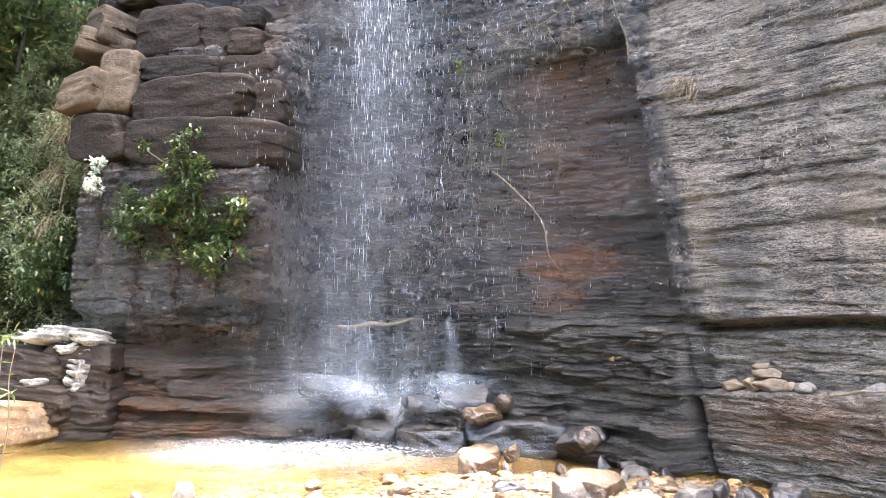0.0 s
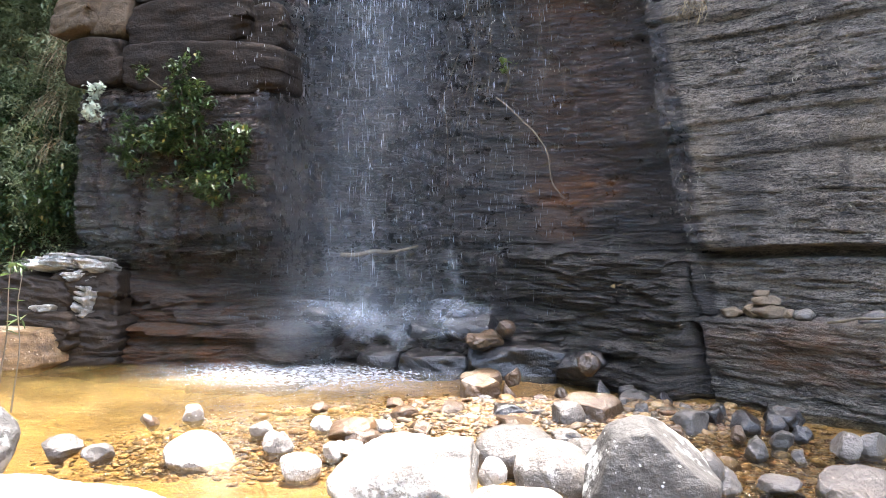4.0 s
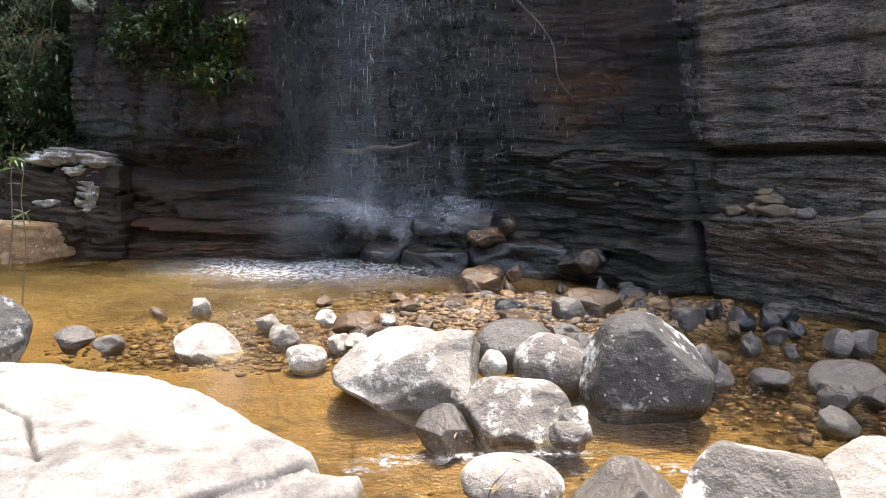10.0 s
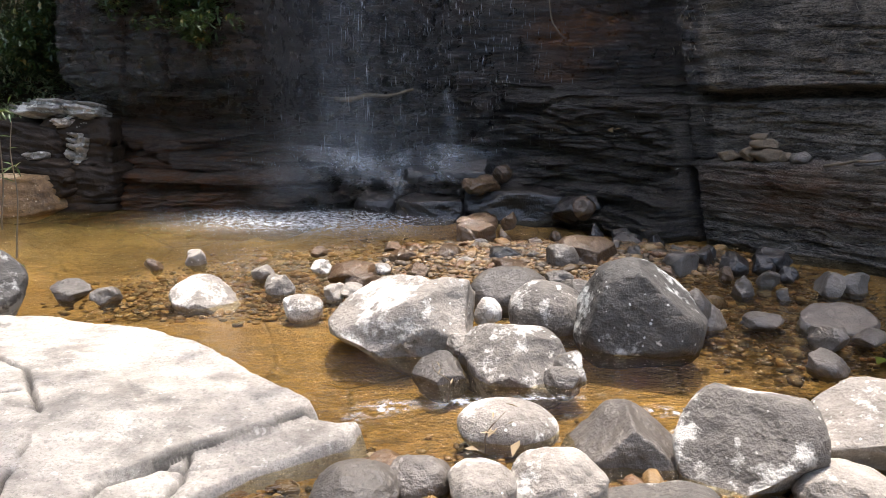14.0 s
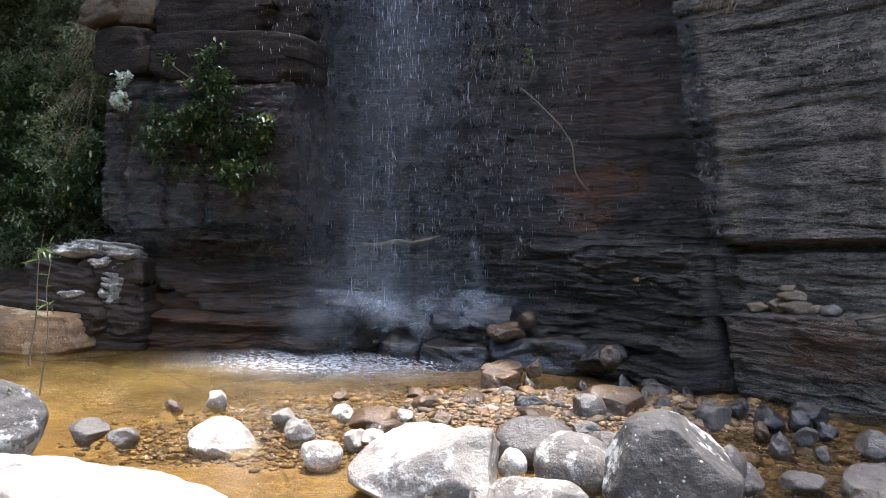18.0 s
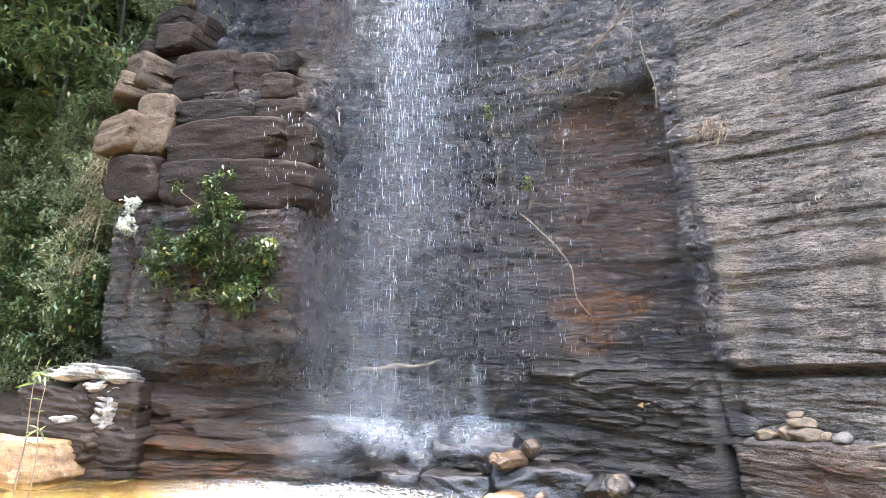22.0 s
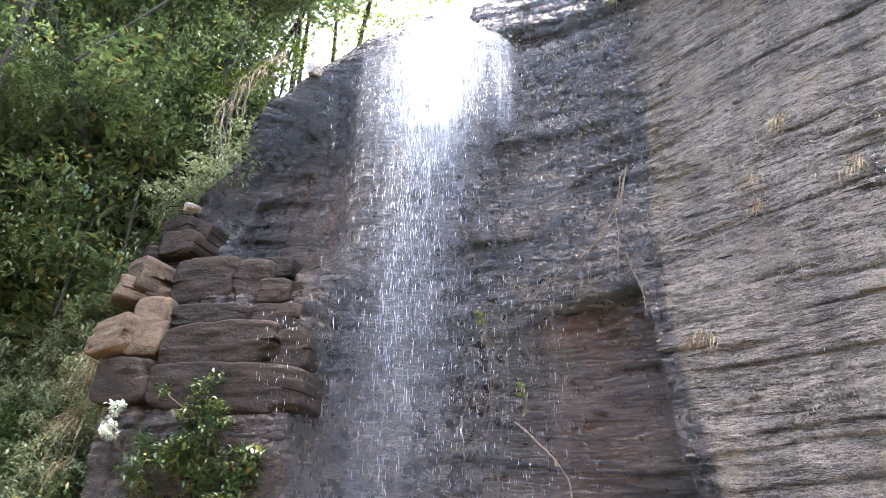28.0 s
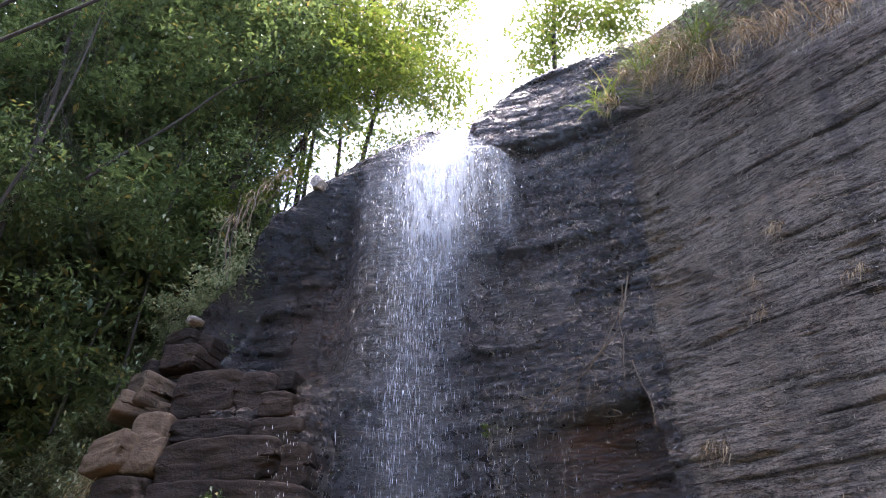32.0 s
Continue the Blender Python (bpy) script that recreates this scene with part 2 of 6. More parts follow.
def soil_material():
    n = Nodes("forest_soil")
    a, g = n.noise(1.7, 6, 0.65), n.noise(28, 6, 0.75)
    color = n.mix(a, (0.055, 0.04, 0.024), (0.05, 0.055, 0.02))
    color = n.mix(n.math("MULTIPLY", g, 0.5), color, (0.13, 0.095, 0.055))
    return n.done(n.surface(color, 0.95, n.bump(g, 0.8, 0.06)))


def slab_material():
    n = Nodes("worn_slab_rock")
    a, b, g = n.noise(1.5, 6, 0.62), n.noise(9, 7, 0.72), n.noise(75, 4, 0.75)
    color = n.mix(a, (0.42, 0.38, 0.328), (0.67, 0.625, 0.548))
    color = n.mix(n.math("MULTIPLY", n.noise(2.6, 8, 0.75, None, 0.47, 0.60), 0.7), color, (0.19, 0.172, 0.15))
    color = n.mix(n.math("MULTIPLY", b, 0.35), color, (0.16, 0.14, 0.115))
    color = n.mix(n.math("MULTIPLY", g, 0.3), color, (0.13, 0.11, 0.09))
    streak = n.noise(1.0, 6, 0.7, n.scaled(1.6, 7, 1), 0.5, 0.66)
    color = n.mix(n.math("MULTIPLY", streak, 0.15), color, (0.18, 0.135, 0.115))
    color = n.mix(n.math("MULTIPLY", n.noise(48, 6, 0.8, None, 0.52, 0.6), 0.55), color, (0.16, 0.14, 0.12))
    fleck = n.noise(30, 5, 0.7, None, 0.6, 0.66)
    color = n.mix(n.math("MULTIPLY", fleck, 0.5), color, (0.12, 0.105, 0.09))
    color = n.mix(n.math("MULTIPLY", n.noise(19, 5, 0.7, None, 0.6, 0.65), 0.6), color, (0.62, 0.58, 0.52))
    color = n.mix(n.attr("crack"), color, (0.03, 0.025, 0.02))
    h = n.math("ADD", b, n.math("MULTIPLY", g, 0.35))
    return n.done(n.surface(color, 0.75, n.bump(h, 0.7, 0.014)))


def leaf_material(name, dark, light, dry=(0.22, 0.17, 0.05), through=0.45, gloss=0.38):
    n = Nodes(name)
    r = n.island()
    color = n.mix(r, dark, light)
    color = n.mix(n.span(n.noise(0.8, 3), 0, 1, 0, 0.5), color, tuple(x * 0.6 for x in dark))
    color = n.mix(n.span(r, 0.93, 0.97), color, dry)
    t = n.add("ShaderNodeBsdfTranslucent")
    n.put(t.inputs[0], n.mix(0.35, color, (0.13, 0.17, 0.02), "ADD"))
    return n.done(n.blend(through, n.surface(color, gloss), t.outputs[0]))


def bark_material(name="bark", a=(0.07, 0.05, 0.035), b=(0.20, 0.155, 0.115)):
    n = Nodes(name)
    g, l = n.noise(1.0, 6, 0.7, n.scaled(24, 24, 5)), n.noise(3.0, 5, 0.65)
    color = n.mix(g, a, b)
    color = n.mix(n.math("MULTIPLY", l, 0.35), color, (0.055, 0.05, 0.03))
    return n.done(n.surface(color, 0.9, n.bump(g, 0.8, 0.02)))


def straw_material():
    n = Nodes("dry_grass")
    color = n.mix(n.island(), (0.12, 0.078, 0.040), (0.40, 0.31, 0.18))
    t = n.add("ShaderNodeBsdfTranslucent")
    n.put(t.inputs[0], color)
    return n.done(n.blend(0.3, n.surface(color, 0.8), t.outputs[0]))


def tick_material():
    n = Nodes("bleached_straw")
    color = n.mix(n.island(), (0.16, 0.13, 0.085), (0.56, 0.50, 0.39))
    return n.done(n.surface(color, 0.7))


def water_material():
    n = Nodes("clear_amber_water")
    w = n.noise(1.0, 3, 0.55, n.scaled(5, 9, 1), 0.2, 0.8)
    f = n.noise(1.0, 3, 0.5, n.scaled(22, 34, 1), 0.2, 0.8)
    bump = n.bump(n.math("ADD", w, n.math("MULTIPLY", f, 0.45)), 0.85, 0.05)
    clear = n.add("ShaderNodeBsdfTransparent")
    clear.inputs[0].default_value = (0.97, 0.90, 0.68, 1)
    gloss = n.add("ShaderNodeBsdfGlossy")
    gloss.inputs["Roughness"].default_value = 0.06
    n.put(gloss.inputs["Normal"], bump)
    fr = n.add("ShaderNodeFresnel")
    fr.inputs["IOR"].default_value = 1.33
    n.put(fr.inputs["Normal"], bump)
    murk = n.add("ShaderNodeBsdfDiffuse")
    murk.inputs[0].default_value = (0.50, 0.33, 0.10, 1)
    far = n.add("ShaderNodeSeparateXYZ")
    n.put(far.inputs[0], n.coord)
    deep = n.math("MULTIPLY", n.span(far.outputs[0], -0.2, -2.4, 0.0, 0.22), n.span(far.outputs[1], 5.4, 6.6, 0.0, 1.0))
    body = n.blend(n.math("MULTIPLY", deep, n.noise(0.8, 4, 0.6, None, 0.25, 0.6)), clear.outputs[0], murk.outputs[0])
    return n.done(n.blend(fr.outputs[0], body, gloss.outputs[0]))


def drop_material():
    n = Nodes("falling_drops")
    t = n.add("ShaderNodeBsdfTranslucent")
    t.inputs[0].default_value = (0.9, 0.93, 0.97, 1)
    s = n.blend(0.55, n.surface((0.86, 0.9, 0.95), 0.15), t.outputs[0])
    clear = n.add("ShaderNodeBsdfTransparent")
    return n.done(n.blend(n.span(n.island(), 0, 1, 0.06, 0.6), clear.outputs[0], s))


def veil_material(name, density, sx, sz, lo=0.42, hi=0.75):
    """Fine spray: mostly clear, denser along falling threads; the attribute says how much water there is."""
    n = Nodes(name)
    streak = n.noise(1.0, 6, 0.65, n.scaled(sx, sx, sz), lo, hi)
    amount = n.math("MULTIPLY", n.math("MULTIPLY", streak, n.attr("amount")), density)
    t = n.add("ShaderNodeBsdfTranslucent")
    t.inputs[0].default_value = (0.86, 0.9, 0.95, 1)
    d = n.add("ShaderNodeBsdfDiffuse")
    d.inputs[0].default_value = (0.86, 0.9, 0.95, 1)
    clear = n.add("ShaderNodeBsdfTransparent")
    return n.done(n.blend(amount, clear.outputs[0], n.blend(0.5, d.outputs[0], t.outputs[0])))


CLIFF, BED, SOIL, SLAB = cliff_material(), bed_material(), soil_material(), slab_material()
GREY = stone_material("lichened_boulder", (0.07, 0.062, 0.055), (0.25, 0.218, 0.183), (0.52, 0.49, 0.435), 0.8, 0.0, 0.25, 6.5)
PALE = stone_material("bleached_boulder", (0.135, 0.116, 0.096), (0.48, 0.425, 0.362), (0.69, 0.65, 0.58), 0.8, 0.0, 0.15, 3.5)
BASALT = stone_material("dark_lichened_boulder", (0.030, 0.027, 0.025), (0.130, 0.116, 0.102), (0.50, 0.50, 0.47), 0.7, 0.0, 0.1, 3.6)
DARK = stone_material("wet_dark_stone", (0.004, 0.0034, 0.0032), (0.026, 0.020, 0.018), None, 0.3, 0.7)
BROWN = stone_material("wet_brown_stone", (0.032, 0.018, 0.009), (0.170, 0.094, 0.040), None, 0.3, 0.5)
SLATE = stone_material("damp_grey_stone", (0.060, 0.050, 0.042), (0.205, 0.175, 0.146), None, 0.45, 0.15)
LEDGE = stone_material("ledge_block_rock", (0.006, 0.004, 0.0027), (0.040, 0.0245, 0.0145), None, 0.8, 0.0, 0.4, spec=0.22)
# lighter copy of the block rock, with sunlight put into its colour
SUNNY = stone_material("painted_sunlit_block_rock", (0.034, 0.022, 0.013), (0.150, 0.102, 0.060), None, 0.8, 0.0, 0.25, spec=0.3)
PEBBLE, PEBBLES = pebble_material(), pebble_material("small_pebbles", True)
LEAF_FOREST = leaf_material("forest_leaves", (0.048, 0.078, 0.032), (0.145, 0.20, 0.078), through=0.42)
LEAF_LIGHT = leaf_material("sunny_leaves", (0.06, 0.10, 0.015), (0.16, 0.19, 0.03), through=0.55)
LEAF_BUSH = leaf_material("bush_leaves", (0.020, 0.045, 0.014), (0.075, 0.125, 0.038), through=0.22)
# greyish leaves, paled further to hold sun and haze on the bank
LEAF_GREY = leaf_material("greyish_leaves", (0.13, 0.165, 0.085), (0.38, 0.42, 0.26), (0.36, 0.30, 0.15))
LEAF_WHITE = leaf_material("whitish_leaves", (0.45, 0.5, 0.42), (0.7, 0.74, 0.66), (0.6, 0.6, 0.5))
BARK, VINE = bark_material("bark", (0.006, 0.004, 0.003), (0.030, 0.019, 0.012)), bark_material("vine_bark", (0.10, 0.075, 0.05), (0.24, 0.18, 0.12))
TICK, STRAW, WATER, DROPS = tick_material(), straw_material(), water_material(), drop_material()


# ---- small tools ----
def vnoise(x, y, seed=0):
    """Smooth value noise of two coordinates, 0 to 1."""
    x, y = np.asarray(x, float), np.asarray(y, float)
    i, j = np.floor(x).astype(np.int64), np.floor(y).astype(np.int64)
    fx, fy = x - i, y - j
    fx, fy = fx * fx * (3 - 2 * fx), fy * fy * (3 - 2 * fy)

    def h(a, b):
        n = (a * 374761393 + b * 668265263 + seed * 974711 + 1013904223) & 0x7FFFFFFF
        n = ((n ^ (n >> 13)) * 1274126177) & 0x7FFFFFFF
        return ((n ^ (n >> 16)) & 0xFFFF) / 65535.0

    return (h(i, j) * (1 - fx) + h(i + 1, j) * fx) * (1 - fy) + (h(i, j + 1) * (1 - fx) + h(i + 1, j + 1) * fx) * fy


def fbm(x, y, octaves=4, seed=0):
    total, amp, norm = 0.0, 1.0, 0.0
    for k in range(octaves):
        total, norm = total + amp * vnoise(x * 2**k, y * 2**k, seed + k), norm + amp
        amp *= 0.5
    return total / norm


def plates(x, y, seed=0):
    """Random height per irregular cell, with sharp borders, 0 to 1, and the nearness of a border."""
    x, y = np.asarray(x, float), np.asarray(y, float)
    i, j = np.floor(x).astype(np.int64), np.floor(y).astype(np.int64)
    best, second, value = np.full(x.shape, 9.0), np.full(x.shape, 9.0), np.zeros(x.shape)
    for a in (-1, 0, 1):
        for b in (-1, 0, 1):
            ci, cj = i + a, j + b
            px = ci + 0.08 + 0.84 * vnoise(ci * 1.0, cj * 1.0, seed)
            py = cj + 0.08 + 0.84 * vnoise(ci * 1.0, cj * 1.0, seed + 31)
            d = np.hypot(x - px, y - py)
            near = d < best
            second = np.where(near, best, np.minimum(second, d))
            value = np.where(near, vnoise(ci * 1.0, cj * 1.0, seed + 57), value)
            best = np.where(near, d, best)
    return value, second - best


def smooth(a, b, x):
    t = np.clip((x - a) / (b - a), 0, 1)
    return t * t * (3 - 2 * t)


def mesh_of(name, verts, faces, material, smooth_shade=True, attrs=None):
    me = bpy.data.meshes.new(name)
    verts, faces = np.asarray(verts, np.float32), np.asarray(faces, np.int32)
    n, k = faces.shape
    me.vertices.add(len(verts))
    me.vertices.foreach_set("co", verts.ravel())
    me.loops.add(n * k)
    me.loops.foreach_set("vertex_index", faces.ravel())
    me.polygons.add(n)
    me.polygons.foreach_set("loop_start", np.arange(0, n * k, k, dtype=np.int32))
    if smooth_shade:
        me.polygons.foreach_set("use_smooth", np.ones(n, bool))
    me.update(calc_edges=True)
    for key, value in (attrs or {}).items():
        me.attributes.new(key, "FLOAT", "POINT").data.foreach_set("value", np.asarray(value, np.float32).ravel())
    me.materials.append(material)
    return me


def thing(name, me, label, category, group="", kind="", at=None):
    ob = tagged(new(name, me), label, category, group, kind)
    if at is not None:
        ob.matrix_basis = at
    return ob


def base(name, label, category, group="", at=(0, 0, 0)):
    ob = tagged(new(name), label, category, group)
    ob.location = at
    ob.empty_display_size = 0.1
    return ob


def part(name, me, parent, label=""):
    """Links a mesh whose points are given in the world as one part of a thing."""
    ob = new(name, me)
    ob.parent = parent
    ob.matrix_parent_inverse = Matrix.Translation(-Vector(parent.location))
    if label:
        tagged(ob, label)
    return ob


def grid_faces(rows, cols):
    i = np.arange(rows * cols).reshape(rows, cols)
    return np.stack([i[:-1, :-1], i[:-1, 1:], i[1:, 1:], i[1:, :-1]], -1).reshape(-1, 4)


def tube(points, radii, sides=8):
    p = np.array(points, float)
    r = np.interp(np.linspace(0, 1, len(p)), np.linspace(0, 1, len(radii)), radii)
    t = np.gradient(p, axis=0)
    t /= np.linalg.norm(t, axis=1)[:, None] + 1e-9
    ref = np.where(np.abs(t[:, 2:3]) > 0.9, [[1.0, 0, 0]], [[0, 0, 1.0]])
    a = np.cross(t, ref)
    a /= np.linalg.norm(a, axis=1)[:, None] + 1e-9
    b = np.cross(t, a)
    ang = np.linspace(0, 2 * np.pi, sides, endpoint=False)
    ring = a[:, None] * np.cos(ang)[None, :, None] + b[:, None] * np.sin(ang)[None, :, None]
    v = p[:, None] + ring * r[:, None, None]
    i = np.arange(len(p) * sides).reshape(len(p), sides)
    j = np.roll(i, -1, 1)
    return v.reshape(-1, 3), np.stack([i[:-1], j[:-1], j[1:], i[1:]], -1).reshape(-1, 4)


def joined(pieces):
    vs, fs, n = [], [], 0
    for v, f in pieces:
        vs.append(v), fs.append(np.asarray(f) + n)
        n += len(v)
    return np.concatenate(vs), np.concatenate(fs)


def wavy(points, n, wobble, rng):
    """A smooth bent line through the points, with some wobble."""
    p = np.array(points, float)
    s = np.linspace(0, len(p) - 1, n)
    q = np.stack([np.interp(s, np.arange(len(p)), p[:, k]) for k in range(3)], 1)
    for k in range(3):
        j = np.interp(s, np.arange(0, len(p) + 1, 0.5), rng.normal(0, wobble, 2 * len(p) + 2))
        q[:, k] += j * np.minimum(1, s)
    for _ in range(2):
        q[1:-1] = (q[:-2] + 2 * q[1:-1] + q[2:]) / 4
    return q


def leaf_mesh(name, centres, size, material, rng, droop=0.3, narrow=0.45, shape=6):
    """Many small folded leaves, each a pointed blade with a crease along its middle."""
    c = np.asarray(centres, float)
    n = len(c)
    yaw = rng.uniform(0, 2 * np.pi, n)
    pitch = rng.normal(-droop, 0.5, n)
    along = np.stack([np.cos(yaw) * np.cos(pitch), np.sin(yaw) * np.cos(pitch), np.sin(pitch)], 1)
    side = np.stack([-np.sin(yaw), np.cos(yaw), rng.normal(0, 0.35, n)], 1)
    side /= np.linalg.norm(side, axis=1)[:, None]
    up = np.cross(along, side)
    s = (size * rng.uniform(0.6, 1.35, n))[:, None]
    w = s * narrow
    v = np.stack([c - along * s * 0.5, c + side * w * 0.5 + up * w * 0.22 - along * s * 0.05, c + along * s * 0.5 - up * s * 0.08,
                  c - side * w * 0.5 + up * w * 0.22 - along * s * 0.05], 1).reshape(-1, 3)
    i = np.arange(n)[:, None] * 4
    f = np.concatenate([i + [0, 1, 2], i + [0, 2, 3]], 1).reshape(-1, 3)
    return mesh_of(name, v, f, material, False)


def clumps(centres, radii, count, rng, hollow=0.35):
    """Points of many small uneven tufts round each centre."""
    out = []
    for c, r in zip(np.asarray(centres, float), np.broadcast_to(radii, (len(centres),))):
        k = rng.integers(5, 9)
        sub = c + rng.normal(0, 0.5, (k, 3)) * r * [1, 1, 0.75]
        who = rng.integers(0, k, count)
        p = rng.normal(0, 1, (count, 3))
        p /= np.linalg.norm(p, axis=1)[:, None]
        p *= (hollow + (1 - hollow) * rng.uniform(0, 1, (count, 1)) ** 0.5)
        out.append(sub[who] + p * r * 0.55 * [1, 1, 0.8])
    return np.concatenate(out)


def blade_mesh(name, roots, length, width, material, rng, hang=1.0, spread=0.6, face=None, rise=(0.2, 1.0)):
    """Grass blades: thin tapered strips of three joints that bend with their weight."""
    p = np.asarray(roots, float)
    n = len(p)
    yaw = rng.uniform(0, 2 * np.pi, n)
    d = np.stack([np.cos(yaw) * spread, np.sin(yaw) * spread, rng.uniform(*rise, n)], 1)
    if face is not None:
        d[:, :2] = d[:, :2] * 0.6 + np.asarray(face)[:, :2] * spread
    L = (length * rng.uniform(0.5, 1.3, n))[:, None]
    s = np.stack([-np.sin(yaw), np.cos(yaw), 0 * yaw], 1) * width * 0.5
    vs, q = [], p.copy()
    for k in range(4):
        w = s * (1, 0.9, 0.6, 0.12)[k]
        vs += [q - w, q + w]
        q = q + d * L / 3
        d = d + [0, 0, -hang * 0.75]
        d /= np.maximum(np.linalg.norm(d, axis=1)[:, None], 0.6)
    v = np.stack(vs, 1).reshape(-1, 3)
    i = np.arange(n)[:, None] * 8
    f = np.concatenate([i + [0, 1, 3, 2], i + [2, 3, 5, 4], i + [4, 5, 7, 6]], 1).reshape(-1, 4)
    return mesh_of(name, v, f, material, False)


def sphere_points(level):
    bm = bmesh.new()
    bmesh.ops.create_icosphere(bm, subdivisions=level, radius=1)
    v = np.array([p.co[:] for p in bm.verts])
    f = np.array([[p.index for p in q.verts] for q in bm.faces])
    bm.free()
    return v, f


SPHERES = {k: sphere_points(k) for k in (1, 2, 3, 4, 5)}


def stone_points(size, level, rng, cuts=11, rough=0.06, sharp=0.82, planes=()):
    """A stone: a ball cut by several planes, with softened edges and uneven faces."""
    v, f = SPHERES[level]
    p = v.copy()
    for _ in range(cuts):
        d = rng.normal(0, 1, 3)
        d /= np.linalg.norm(d)
        lim = rng.uniform(sharp - 0.30, sharp + 0.06)
        over = np.maximum(p @ d - lim, 0)
        p = p - d * (over * 0.95)[:, None]
    for d, lim in planes:
        d = np.asarray(d, float) / np.linalg.norm(d)
        p = p - d * (np.maximum(p @ d - lim, 0) * 0.97)[:, None]
    o = rng.uniform(0, 50, 3)
    for freq, amp in ((1.6, rough * 2.2), (4, rough), (9, rough * 0.4), (20, rough * 0.16)):
        h = vnoise(p[:, 0] * freq + o[0] + p[:, 2] * 0.7 * freq, p[:, 1] * freq + o[1] - p[:, 2] * 0.6 * freq, int(o[2]))
        h = h + vnoise(p[:, 2] * freq + o[2], (p[:, 0] - p[:, 1]) * freq * 0.8 + o[0], 7) - 1
        p = p + v * (h * amp)[:, None]
    p = p / (p.max(0) - p.min(0)) * np.asarray(size)
    return p - [0, 0, 0], f


# ---- the cliff: a wall of level beds that bends towards the bank on one side ----
PLAN = np.array([(-14, 14.5), (-9, 11.9), (-6.5, 10.7), (-4.2, 9.9), (-2.2, 9.5), (-1.0, 9.5), (0.6, 9.2), (1.9, 8.3), (2.75, 7.35),
                 (4.0, 5.95), (6.5, 3.6), (10, 0.5), (14, -4)], float)
for _ in range(2):
    PLAN = np.concatenate([PLAN[:1], np.stack([PLAN[:-1] * 0.75 + PLAN[1:] * 0.25, PLAN[:-1] * 0.25 + PLAN[1:] * 0.75], 1).reshape(-1, 2), PLAN[-1:]])
RUN = np.concatenate([[0], np.cumsum(np.linalg.norm(np.diff(PLAN, axis=0), axis=1))])
TANGENT = np.gradient(PLAN, RUN, axis=0)
TANGENT /= np.linalg.norm(TANGENT, axis=1)[:, None]
OUT = np.stack([TANGENT[:, 1], -TANGENT[:, 0]], 1)
TOPS = np.array([(0, 8.2), (8, 7.2), (9.5, 6.8), (10.6, 7.0), (11.15, 8.45), (11.6, 8.95), (12.36, 9.55), (13.3, 10.08), (14.35, 10.6), (14.55, 10.3), (14.72, 9.75),
                 (14.9, 9.8), (15.09, 10.6), (15.56, 11.10), (16.1, 11.30), (16.6, 11.36), (17.2, 11.2), (17.6, 11.25), (19, 11.2), (22, 11.3), (34, 10)])


def lean(u, z):
    return np.maximum(z - 1, 0) * (0.08 + 0.27 * smooth(10.4, 9.2, u))


def on_wall(u, z, out=0.0):
    """The place at u metres along the cliff's foot, at height z, out metres in front of its mean face."""
    u, z = np.asarray(u, float), np.asarray(z, float)
    o = out - lean(u, z)
    x = np.interp(u, RUN, PLAN[:, 0]) + np.interp(u, RUN, OUT[:, 0]) * o
    y = np.interp(u, RUN, PLAN[:, 1]) + np.interp(u, RUN, OUT[:, 1]) * o
    return np.stack([x, y, z + 0 * u], -1)


def crack_at(z):
    return np.interp(z, [0.0, 1.36, 2.1, 3.04, 3.98, 4.62, 5.2], [18.47, 18.10, 17.84, 17.60, 17.43, 17.26, 17.0])


def dry_edge(z):
    return np.interp(z, [0, 1.5, 2.3, 3.65, 4.6, 5.5, 8, 9.5], [18.5, 18.30, 18.06, 17.72, 17.60, 17.47, 17.27, 17.25])


# long joints of the dry wall: height, rise along the wall, where it begins, depth
JOINTS = ((3.52, 0.0, 17.5, 0.11), (2.82, 0.03, 18.45, 0.09), (2.30, 0.05, 18.2, 0.06), (6.0, 0.02, 18.9, 0.07), (5.1, 0.04, 17.6, 0.07), (7.1, 0.03, 18.2, 0.09), (7.75, 0.0, 17.6, 0.05))


def joint_height(u, zc, rise):
    return zc + rise * (u - 18.5) + 0.05 * (fbm(u * 1.2, u * 0, 3, int(zc * 9)) - 0.5)


